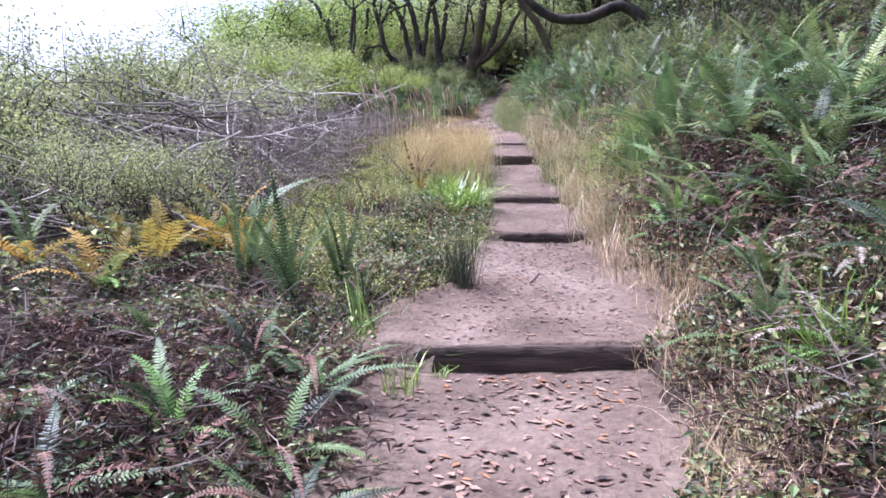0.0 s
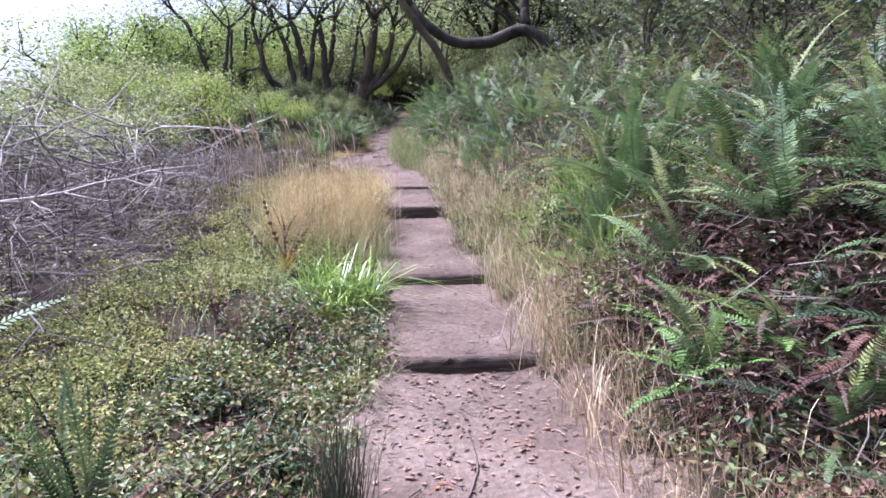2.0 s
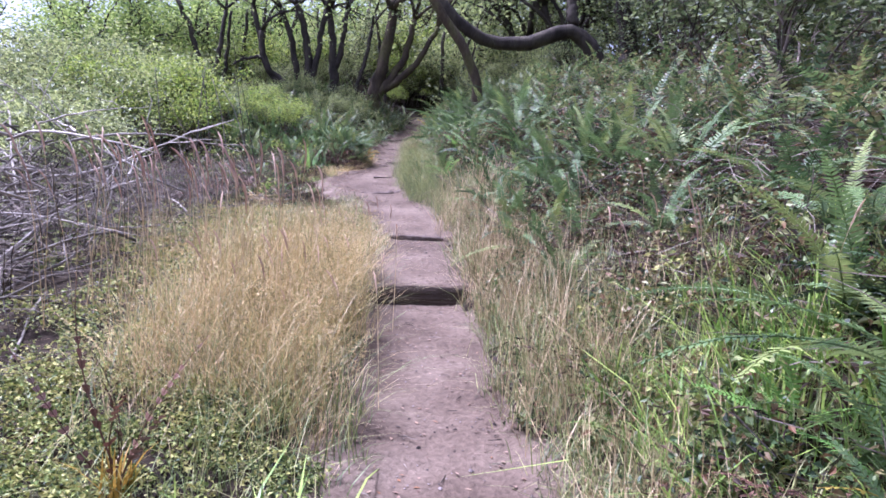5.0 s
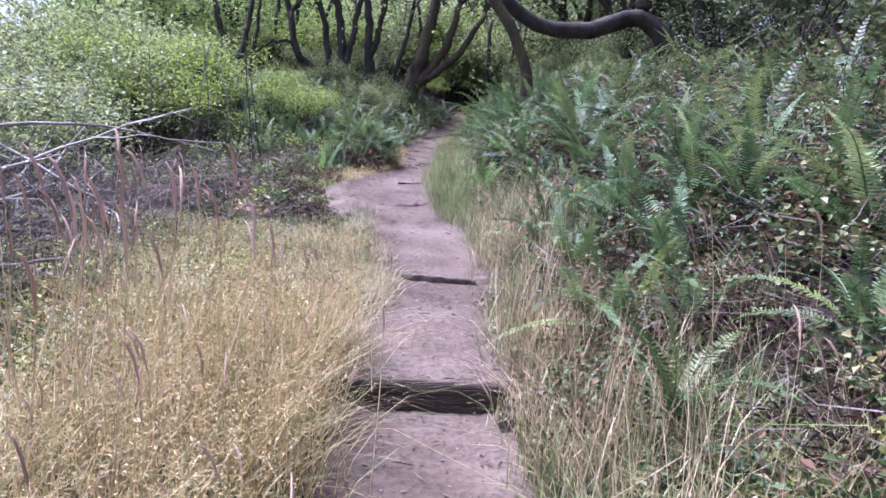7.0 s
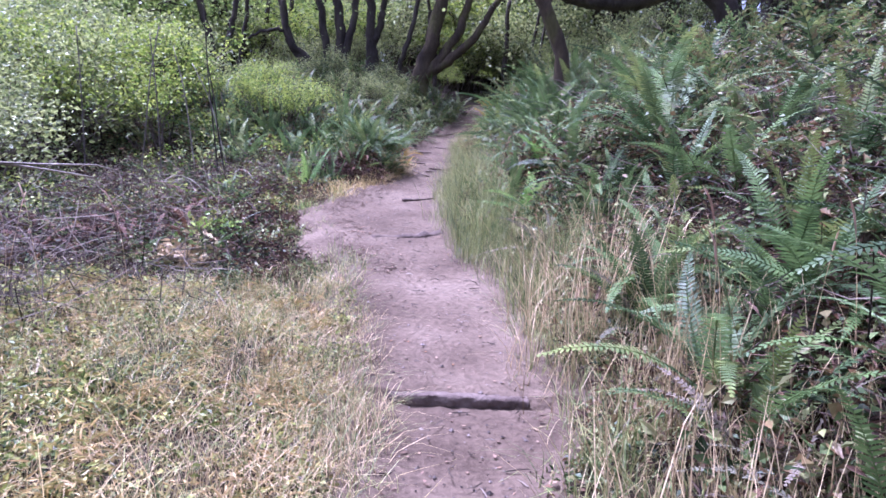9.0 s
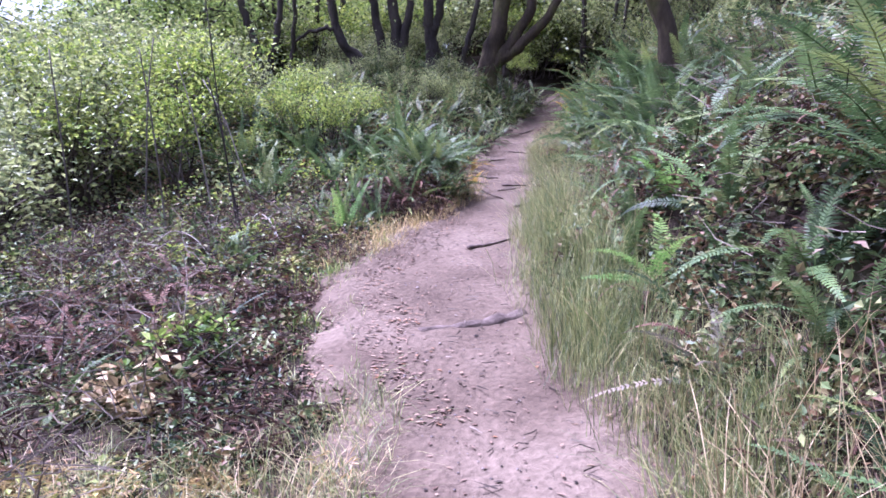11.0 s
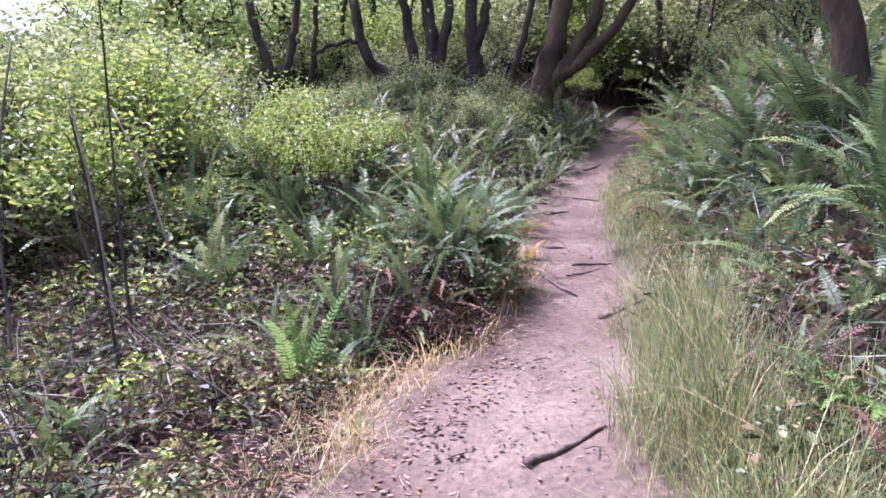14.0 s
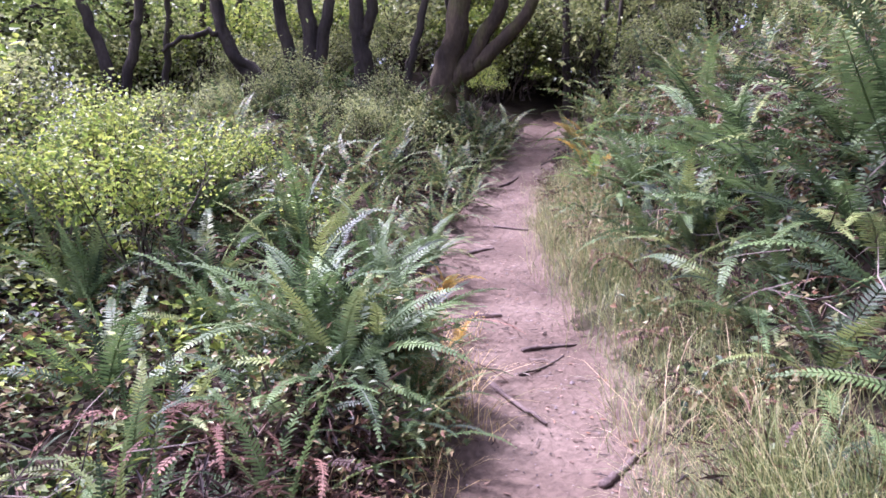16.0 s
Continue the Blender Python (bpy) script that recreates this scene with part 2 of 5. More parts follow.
def tube(points, radii, sides=7, rough=0.0, seed=0):
    """Vertices and faces of a tapering round limb along points."""
    p = np.asarray(points, float)
    r = np.asarray(radii, float)
    gen = np.random.default_rng(seed)
    d = np.gradient(p, axis=0)
    d /= np.linalg.norm(d, axis=1)[:, None] + 1e-9
    ref = np.array([0, 0, 1.0]) if abs(d[0][2]) < 0.8 else np.array([0, 1.0, 0])
    a = np.cross(d, ref)
    a /= np.linalg.norm(a, axis=1)[:, None] + 1e-9
    b = np.cross(d, a)
    ang = np.linspace(0, 2 * np.pi, sides, endpoint=False)
    rr = r[:, None] * (1 + rough * gen.normal(size=(len(p), sides)))
    v = p[:, None] + rr[..., None] * (np.cos(ang)[None, :, None] * a[:, None] + np.sin(ang)[None, :, None] * b[:, None])
    f = []
    for i in range(len(p) - 1):
        for j in range(sides):
            k = (j + 1) % sides
            f.append((i * sides + j, i * sides + k, (i + 1) * sides + k, (i + 1) * sides + j))
    f.append(tuple(range(sides))[::-1])
    f.append(tuple(range((len(p) - 1) * sides, len(p) * sides)))
    return v.reshape(-1, 3), f


def smooth_line(points, n):
    """n points on a smooth curve through the given ones."""
    p = np.asarray(points, float)
    t = np.linspace(0, len(p) - 1, n)
    q = np.stack([np.interp(t, np.arange(len(p)), p[:, k]) for k in range(3)], 1)
    for _ in range(2):
        q[1:-1] = 0.25 * q[:-2] + 0.5 * q[1:-1] + 0.25 * q[2:]
    return q


def merge(parts):
    vs, fs, o = [], [], 0
    for v, f in parts:
        vs.append(v)
        fs += [tuple(i + o for i in t) for t in f]
        o += len(v)
    return np.concatenate(vs), fs


def leaves_at(centres, length, width, gen, up=0.6, droop=0.0, round_leaf=False):
    """Folded leaves at the centres, turned at random: diamonds, or six-sided where they are seen close."""
    n = len(centres)
    d = gen.normal(size=(n, 3))
    d[:, 2] = d[:, 2] * 0.5 - droop
    d /= np.linalg.norm(d, axis=1)[:, None]
    nn = gen.normal(size=(n, 3)) * (1 - up)
    nn[:, 2] += up
    s = np.cross(d, nn)
    s /= np.linalg.norm(s, axis=1)[:, None] + 1e-9
    h = np.cross(s, d)
    ln = length * gen.uniform(0.6, 1.3, n)[:, None]
    wd = width * gen.uniform(0.6, 1.3, n)[:, None]
    c = np.asarray(centres)
    tip = c + d * ln - h * ln * 0.12
    if not round_leaf:
        v = np.stack([c, c + 0.5 * d * ln + s * wd * 0.5 + h * wd * 0.18, tip, c + 0.5 * d * ln - s * wd * 0.5 + h * wd * 0.18], 1).reshape(-1, 3)
        b = np.arange(n)[:, None] * 4
        return v, np.concatenate([b + [0, 1, 2], b + [0, 2, 3]], 1).reshape(-1, 3)
    a1, a2 = 0.28 * d * ln + h * wd * 0.16, 0.68 * d * ln + h * (wd * 0.12 - ln * 0.04)
    v = np.stack([c, c + a1 + s * wd * 0.46, c + a2 + s * wd * 0.38, tip, c + a2 - s * wd * 0.38, c + a1 - s * wd * 0.46], 1).reshape(-1, 3)
    b = np.arange(n)[:, None] * 6
    return v, np.concatenate([b + [0, 1, 2], b + [0, 2, 3], b + [0, 3, 4], b + [0, 4, 5]], 1).reshape(-1, 3)


def blades(xy, z, height, width, lean, gen, mat_name, mat, curl=0.5):
    """Grass blades: tapering strips that bow over."""
    n = len(xy)
    h = height * gen.uniform(0.35, 1.15, n) * (1 + 0.35 * wave(xy[:, 0] * 2.3, xy[:, 1] * 2.1))
    a = gen.uniform(0, 2 * np.pi, n)
    out = np.stack([np.cos(a), np.sin(a)], 1)
    side = np.stack([-np.sin(a + gen.normal(0, 0.6, n)), np.cos(a)], 1)
    ln = lean * np.abs(gen.normal(0.6, 0.45, n))
    rows = []
    kink = gen.normal(0, 0.12, (n, 2)) * h[:, None]
    for s in (0.0, 0.4, 0.75):
        bow = (ln * h) * s ** 2
        zz = z + h * s * (1 - curl * 0.35 * ln * s)
        for k in (-1, 1):
            w = 0.5 * width * (1 - 0.6 * s) * k
            rows.append(np.stack([xy[:, 0] + out[:, 0] * bow + side[:, 0] * w + kink[:, 0] * s, xy[:, 1] + out[:, 1] * bow + side[:, 1] * w + kink[:, 1] * s, zz], 1))
    rows.append(np.stack([xy[:, 0] + out[:, 0] * ln * h + kink[:, 0], xy[:, 1] + out[:, 1] * ln * h + kink[:, 1], z + h * (1 - curl * 0.55 * ln)], 1))
    v = np.stack(rows, 1).reshape(-1, 3)
    b = np.arange(n)[:, None] * 7
    q = np.concatenate([b + [0, 1, 3, 2], b + [2, 3, 5, 4]], 1).reshape(-1, 4)
    t = (b + [4, 5, 6]).reshape(-1, 3)
    return mesh_of(mat_name, v, q.tolist() + t.tolist(), mat)


def scatter(n, x0, x1, y0, y1, side=None, gap=0.05, keep=None):
    """Points in a box, off the trail; side 'l' or 'r' measures x from that edge of the trail outwards."""
    y = rng.uniform(y0, y1, n)
    x = rng.uniform(x0, x1, n)
    xl, xr = edges(y)
    if side == "l":
        x = xl - gap - x
    elif side == "r":
        x = xr + gap + x
    else:
        ok = (x < xl - gap) | (x > xr + gap)
        x, y = x[ok], y[ok]
    p = np.stack([x, y], 1)
    return p if keep is None else p[keep(p[:, 0], p[:, 1])]


def clumped(p, tightness=0.6, size=0.35):
    """Draws points together into tufts."""
    k = max(1, len(p) // 22)
    c = p[rng.choice(len(p), k, replace=False)]
    i = rng.integers(0, k, len(p))
    q = c[i] + rng.normal(0, size * 0.25, p.shape)
    return np.where(rng.random(len(p))[:, None] < tightness, q, p)


def off_trail(p, gap=0.0):
    xl, xr = edges(p[:, 1])
    return p[(p[:, 0] < xl - gap) | (p[:, 0] > xr + gap)]


# ---- ground and trail ----
def spaced(a, b, fine, lo, hi):
    inner = np.arange(a, b, fine)
    left, s, x = [], fine, a
    while x > lo:
        s *= 1.22
        x -= s
        left.append(x)
    right, s, x = [], fine, inner[-1]
    while x < hi:
        s *= 1.22
        x += s
        right.append(x)
    return np.array(left[::-1] + list(inner) + right)


def build_ground():
    xs, ys = spaced(-3.0, 4.5, 0.07, -500, 500), spaced(0.5, 29, 0.09, -300, 700)
    X, Y = np.meshgrid(xs, ys)
    Z = land(X, Y)
    xl, xr = edges(Y)
    inside = np.minimum(X - xl, xr - X)
    Z = np.where(inside > -0.02, np.minimum(Z, trail_z(X, Y)) - 0.05 - 0.1 * np.clip(inside, 0, 0.5), Z)
    nx = len(xs)
    i, j = np.meshgrid(np.arange(len(ys) - 1), np.arange(nx - 1), indexing="ij")
    k = (i * nx + j).ravel()
    f = np.stack([k, k + 1, k + nx + 1, k + nx], 1)
    ob = new("ground", mesh_of("ground", np.stack([X, Y, Z], -1).reshape(-1, 3), f, M_SOIL, True))
    tagged(ob, "dark forest soil with litter and sparse green growth", "ground", kind="structure")


def build_trail():
    """The trodden dirt, whose skirts run out unevenly into the soil."""
    ys = np.unique(np.concatenate([np.arange(-3, 31, 0.06)] + [np.array([s - 0.026, s - 0.009, s + 0.02]) for s in STEP_Y]))
    u = np.linspace(0.0, 1.0, 23)
    skirt = np.array([0.07, 0.14, 0.22, 0.32, 0.42])
    xl, xr = edges(ys)
    X = np.concatenate([xl[:, None] - skirt[None, ::-1], xl[:, None] + (xr - xl)[:, None] * u[None], xr[:, None] + skirt[None]], 1)
    Y = np.repeat(ys[:, None], X.shape[1], 1)
    Z = trail_z(X, Y) + 0.02
    k = len(skirt)
    rim = np.minimum(u, 1 - u)
    Z[:, k:-k] += 0.02 * np.clip(1 - rim / 0.15, 0, 1) ** 2 - 0.006 * np.sin(np.pi * u)
    out = land(X, Y) + 0.02 * np.sin(9 * Y + 5 * X) * np.sin(17 * X + 4 * Y)
    drop = np.array([0.03, 0.02, 0.005, -0.025, -0.08])
    mix = np.array([0.35, 0.7, 1.0, 1.0, 1.0])
    Z[:, -k:] = Z[:, -k:] * (1 - mix) + (out[:, -k:] + drop) * mix
    Z[:, :k] = Z[:, :k] * (1 - mix[::-1]) + (out[:, :k] + drop[::-1]) * mix[::-1]
    Z += rng.normal(0, 0.003, Z.shape)
    nx = X.shape[1]
    i, j = np.meshgrid(np.arange(len(ys) - 1), np.arange(nx - 1), indexing="ij")
    q = (i * nx + j).ravel()
    f = np.stack([q, q + 1, q + nx + 1, q + nx], 1)
    ob = new("trail_path", mesh_of("trail_path", np.stack([X, Y, Z], -1).reshape(-1, 3), f, M_DIRT, True))
    tagged(ob, "trodden pinkish-brown dirt footpath climbing the slope", "footpath", kind="structure")


build_ground()
build_trail()


# ---- timber steps ----
def timber_step(y, xa, xb, tall, bow, skew, label, rise=0.002, wood=M_TIMBER):
    n = 26
    xs = np.linspace(xa, xb, n)
    t = np.linspace(-1, 1, n)
    gen = np.random.default_rng(int(y * 100))
    prof = [(-0.034, -0.14), (-0.040, 0.3), (-0.037, 0.75), (-0.030, 0.94), (-0.014, 1.0), (0.03, 0.97), (0.06, -0.14)]
    v, m = [], len(prof)
    for x, s in zip(xs, t):
        top = float(np.interp(y + 0.05, LAND_Y, LAND_Z)) + rise - 0.004 * s * s + 0.012 * tall * gen.normal()
        for dy, h in prof:
            v.append((x, y - 0.3 * bow * (1 - s * s) + 0.5 * skew * s + dy + 0.005 * gen.normal(), top - tall * (1 - h) + 0.012 * tall * gen.normal()))
    f = [(i * m + k, i * m + k + 1, (i + 1) * m + k + 1, (i + 1) * m + k) for i in range(n - 1) for k in range(m - 1)]
    f += [tuple(range(m)), tuple(range((n - 1) * m, n * m))[::-1]]
    ob = new("timber_step", mesh_of("timber_step", v, f, wood, True))
    tagged(ob, label, "step", "timber steps in the footpath")


timber_step(3.87, -0.26, 1.30, 0.19, 0.035, -0.05, "wide dark weathered timber step set into the footpath")
timber_step(6.42, 0.42, 1.30, 0.10, 0.02, -0.05, "dark timber step half buried in dirt between grasses")
timber_step(8.34, 0.48, 1.52, 0.11, 0.015, 0.0, "low worn timber step beside a lush grass tuft")
timber_step(11.2, 0.58, 1.62, 0.18, 0.02, 0.05, "splintered dark timber step between golden grasses")
timber_step(13.17, 0.95, 1.58, 0.05, 0.03, 0.03, "low dusty timber step nearly level with the dirt", 0.008, M_ROOT)


# ---- roots and sticks on the trail ----
def stick(name, pts, r, label, category, lift=0.0, sides=7):
    r = 0.68 * r
    p = np.asarray(pts, float)
    z = surface(p[:, 0], p[:, 1]) + 0.02 + 0.35 * r + lift
    line = smooth_line(np.column_stack([p, z]), 12)
    line += rng.normal(0, r * 0.12, line.shape)
    rad = r * np.linspace(1.0, 0.45, 12) * rng.uniform(0.85, 1.15, 12)
    v, f = tube(line, rad, sides, 0.10, int(r * 1e4))
    o = line[0].copy()
    ob = new(name, mesh_of(name, v - o, f, M_ROOT, True))
    ob.location = o
    tagged(ob, label, category, "roots and sticks on the footpath")


stick("root", [(1.32, 16.30), (1.05, 16.17), (0.72, 16.02)], 0.085, "thick dusty root half sunk in the dirt footpath", "root", -0.042)
stick("root", [(0.97, 17.67), (1.12, 17.80), (1.31, 18.04)], 0.026, "thin dark root across the footpath", "root")
stick("fallen_stick", [(1.10, 20.42), (1.2, 20.2), (1.32, 19.94)], 0.026, "short grey-brown stick lying on the footpath", "stick")
stick("fallen_stick", [(1.28, 20.48), (1.42, 20.55), (1.56, 20.70)], 0.014, "thin brown stick on the footpath", "stick")
stick("root", [(1.34, 20.77), (1.5, 20.83), (1.70, 20.85)], 0.022, "dark root crossing the footpath", "root")
stick("root", [(1.10, 21.36), (1.2, 21.33), (1.30, 21.36)], 0.03, "dark knobbly root end at the footpath edge", "root")
stick("root", [(1.20, 22.95), (1.33, 23.06), (1.45, 23.15)], 0.028, "dark root jutting into the footpath", "root")
stick("root", [(1.55, 23.93), (1.72, 23.82), (1.92, 23.75)], 0.022, "dark root across the footpath", "root")
stick("root", [(1.83, 25.94), (2.0, 26.1), (2.15, 26.36)], 0.03, "dark root across the footpath", "root")
stick("fallen_stick", [(1.43, 19.45), (1.54, 19.55), (1.68, 19.66)], 0.028, "dark bark-covered stick beside the footpath", "stick")
stick("fallen_stick", [(0.11, 16.45), (0.16, 16.53), (0.21, 16.62)], 0.016, "short brown stick on the footpath edge", "stick")
stick("fallen_stick", [(-0.38, 16.66), (-0.2, 16.72), (0.03, 16.77)], 0.016, "thin grey stick among fallen leaves", "stick")
stick("fallen_stick", [(0.62, 5.05), (0.72, 5.3), (0.74, 5.62)], 0.008, "pale thin twig lying on the footpath", "stick")


def litter(n, x0, x1, y0, y1, size, name, label, side=None, on_path=False):
    y = rng.uniform(y0, y1, n)
    xl, xr = edges(y)
    if on_path:
        u = rng.beta(x0, x1, n)
        x = xl + (xr - xl) * u
    elif side == "l":
        x = xl - rng.uniform(x0, x1, n)
    elif side == "r":
        x = xr + rng.uniform(x0, x1, n)
    else:
        x = rng.uniform(x0, x1, n)
    c = np.column_stack([x, y, surface(x, y) + np.where(np.full(n, on_path), 0.018, 0.02) + rng.uniform(0, 0.008, n)])
    v, f = leaves_at(c, size, size * 0.42, rng, 0.9)
    low = np.repeat(c[:, 2], 4)
    v[:, 2] = np.maximum(low + 0.22 * (v[:, 2] - low), low - 0.004)
    tagged(new(name, mesh_of(name, v, f, M_LITTER)), label, "fallen leaves", kind="stuff")


litter(900, 0.7, 0.7, 1.2, 3.75, 0.072, "fallen_leaves", "dry brown fallen leaves scattered on the footpath", on_path=True)
litter(800, 0.7, 0.7, 3.95, 6.35, 0.05, "fallen_leaves", "dry brown fallen leaves scattered on the footpath", on_path=True)
litter(700, 0.6, 0.6, 6.5, 15.0, 0.034, "fallen_leaves", "small dry leaves along the footpath edges", on_path=True)
litter(600, 0.4, 0.7, 15.0, 18.6, 0.036, "fallen_leaves", "small dry leaves over the footpath", on_path=True)
litter(700, 0.5, 0.5, 18.6, 27.0, 0.034, "fallen_leaves", "small dry leaves along the footpath edges", on_path=True)
litter(5000, 0.0, 4.0, 0.5, 7.0, 0.055, "leaf_litter", "brown leaf litter under the bushes", side="l")
litter(2600, -0.35, 0.7, 15.0, 18.8, 0.042, "fallen_leaves", "dry leaves spread over the footpath edge", side="l")
litter(5000, 0.0, 2.6, 14.5, 25.0, 0.05, "leaf_litter", "brown leaf litter under the ferns", side="l")
litter(6000, 0.0, 2.5, 1.0, 25.0, 0.055, "leaf_litter", "brown leaf litter on the bank", side="r")


def pebbles(n):
    y = rng.uniform(1.5, 26, n)
    xl, xr = edges(y)
    x = xl + (xr - xl) * rng.beta(0.7, 0.7, n)
    c = np.column_stack([x, y, trail_z(x, y) + 0.018])
    s = rng.uniform(0.0025, 0.008, n) * (1 + (rng.random(n) > 0.96))
    o = np.array([(1, 0, 0), (0, 1, 0), (-1, 0, 0), (0, -1, 0), (0, 0, 0.8)], float)
    v = (c[:, None] + o[None] * (s[:, None, None] * rng.uniform(0.6, 1.4, (n, 5, 1)))).reshape(-1, 3)
    b = np.arange(n)[:, None] * 5
    f = np.concatenate([b + [0, 1, 4], b + [1, 2, 4], b + [2, 3, 4], b + [3, 0, 4]], 1).reshape(-1, 3)
    tagged(new("trail_pebbles", mesh_of("trail_pebbles", v, f, M_PEBBLE)), "small pebbles and dirt crumbs on the footpath", "pebbles", kind="stuff")


pebbles(3600)


# ---- ferns ----
def frond_mesh(name, mat, length, start, end, pairs, leaf, gen, ragged=0.0):
    """A fern frond along +x that rises at start degrees and ends at end degrees."""
    n = 9
    s = np.linspace(0, 1, n)
    a = np.radians(start + (end - start) * s ** 1.3)
    step = length / (n - 1)
    px = np.concatenate([[0], np.cumsum(np.cos(a[:-1]) * step)])
    pz = np.concatenate([[0], np.cumsum(np.sin(a[:-1]) * step)])
    py = 0.04 * length * np.sin(s * 3 + gen.uniform(0, 6))
    line = np.column_stack([px, py, pz])
    v, f = tube(line, 0.006 * length ** 0.5 * np.linspace(1, 0.25, n), 3)
    vs, fs = [v], list(f)
    o = len(v)
    for t in np.linspace(0.16, 0.985, pairs):
        if gen.random() < ragged:
            continue
        k = t * (n - 1)
        i = min(int(k), n - 2)
        p = line[i] + (line[i + 1] - line[i]) * (k - i)
        d = line[i + 1] - line[i]
        d = d / np.linalg.norm(d)
        nrm = np.cross(d, (0, 1, 0))
        nrm = -nrm if nrm[2] < 0 else nrm
        size = leaf * (min(1, 0.55 + 2.2 * (t - 0.16)) * (1 - t) ** 0.75 + 0.06)
        w = 0.84 * length / pairs * 0.40
        for sd in (-1, 1):
            g = size * gen.uniform(0.82, 1.12)
            q = np.array((0, sd, 0)) + (0.18 + 0.35 * t) * d + nrm * gen.normal(0.10, 0.10)
            q /= np.linalg.norm(q)
            sag = -0.13 * nrm * g
            vs.append(np.array([p - d * w * 0.5, p + q * g * 0.12 + d * w * 1.05, p + q * g * 0.68 + d * w * 0.85 + 0.3 * sag, p + q * g + d * w * 0.4 + sag, p + q * g * 0.66 - d * w * 0.55 + 0.3 * sag, p + q * g * 0.15 - d * w * 0.85]))
            fs += [(o, o + 1, o + 2, o + 5), (o + 2, o + 4, o + 5), (o + 2, o + 3, o + 4)]
            o += 6
    return mesh_of(name, np.concatenate(vs), fs, mat)


def frond_set(mat, length, leaf, angles, pairs=24, ragged=0.0):
    gen = np.random.default_rng(int(length * 100 + pairs))
    return [frond_mesh("frond", mat, length * gen.uniform(0.9, 1.1), a, b, pairs, leaf, gen, ragged) for a, b in angles]


ARCH = [(72, 5), (62, -15), (55, -30), (45, -35), (80, 35), (35, -25)]
UPRIGHT = [(86, 62), (80, 50), (84, 40), (76, 55)]
FLAT = [(30, -20), (20, -30), (40, -10), (12, -15)]
F_GREEN = frond_set(M_FERN, 0.80, 0.098, ARCH, 34)
F_UP = frond_set(M_FERN, 0.85, 0.062, UPRIGHT, 32)
F_LOW = frond_set(M_FERN, 0.42, 0.065, FLAT, 26)
F_LIGHT = frond_set(M_FERNLIGHT, 0.6, 0.10, FLAT + ARCH[:2], 22)
F_YELLOW = frond_set(M_FERNYELLOW, 0.65, 0.12, ARCH[:4], 20)
F_DEAD = frond_set(M_FERNDEAD, 0.58, 0.048, [(48, -75), (25, -60), (62, -85), (12, -45)], 32, 0.2)
F_DRY = frond_set(M_FERNDRY, 0.62, 0.06, [(45, -35), (55, -20), (28, -25), (15, -30)], 26, 0.12)
F_BIG = frond_set(M_FERN, 1.1, 0.12, [(50, -20), (38, -28), (60, -5), (28, -25)], 46)


def fern(x, y, size, kinds, count, label, group="ferns"):
    base = thing("fern", x, y, label, "fern", group)
    a0 = rng.uniform(0, 360)
    for i in range(count):
        me = kinds[rng.integers(len(kinds))]
        m = pose(0, 0, rng.uniform(0.0, 0.04), rng.normal(0, 13), rng.normal(0, 13), a0 + i * 360 / count + rng.normal(0, 14))
        child("frond", me, base, m @ Matrix.Scale(size * rng.uniform(0.75, 1.12), 4))
    return base


F_FAR = frond_set(M_FERN, 0.85, 0.105, ARCH + [(30, -30)], 19)
FAR_FRONDS = []


def far_fern(x, y, size, count):
    """A fern of a bed too far off to be told apart; its fronds join the bed."""
    a0, z = rng.uniform(0, 360), float(surface(x, y))
    for i in range(count):
        m = pose(x, y, z + rng.uniform(0.0, 0.04), rng.normal(0, 13), rng.normal(0, 13), a0 + i * 360 / count + rng.normal(0, 14))
        FAR_FRONDS.append((F_FAR[rng.integers(len(F_FAR))], m @ Matrix.Scale(size * rng.uniform(0.75, 1.12), 4)))


def build_fern_bed():
    plain, parts = {}, []
    for me, m in FAR_FRONDS:
        if me.name not in plain:
            plain[me.name] = (np.array([v.co for v in me.vertices]), [tuple(q.vertices) for q in me.polygons])
        v, f = plain[me.name]
        a = np.array(m)
        parts.append((v @ a[:3, :3].T + a[:3, 3], f))
    v, f = merge(parts)
    tagged(new("fern_bed", mesh_of("fern_bed", v, f, M_FERNBED)), "dense green sword ferns covering the slope under the oaks", "ferns", kind="stuff")


L_GREEN, L_DEAD = "green sword fern with arching fronds on the ground", "withered red-brown fern heap on the ground"
# by the start of the walk
for x, y, s, n in [(-1.05, 4.55, 1.05, 11), (-0.75, 4.85, 0.9, 9), (-1.45, 4.9, 1.0, 9), (-0.55, 4.35, 0.6, 8)]:
    fern(x, y, 0.88 * s, F_UP + F_UP + F_DEAD[:1], n + 6, "tall upright dark green fern among brush")
for x, y, s, n in [(-1.7, 5.5, 1.1, 7), (-2.2, 5.2, 1.1, 8), (-2.7, 5.7, 1.0, 7), (-2.4, 4.7, 0.9, 7), (-3.1, 5.1, 1.0, 7), (-2.0, 5.8, 0.9, 7), (-1.5, 5.2, 0.8, 5)]:
    fern(x, y, s, F_YELLOW + F_LIGHT[:1] + F_GREEN[:1], n + 2, "yellowing orange fern beside dead brush")
for x, y in [(-0.7, 2.7), (-1.2, 2.9), (-0.65, 3.3), (-1.6, 3.3), (-1.0, 3.6), (-1.9, 2.9), (-2.3, 3.4), (-0.55, 2.2), (-1.4, 2.3), (-0.85, 3.9), (-1.7, 3.9), (-2.8, 3.1)]:
    fern(x, y, rng.uniform(0.75, 1.15), F_LOW + F_LOW + F_DEAD[:2], 13, "low dark green fern in leaf litter")
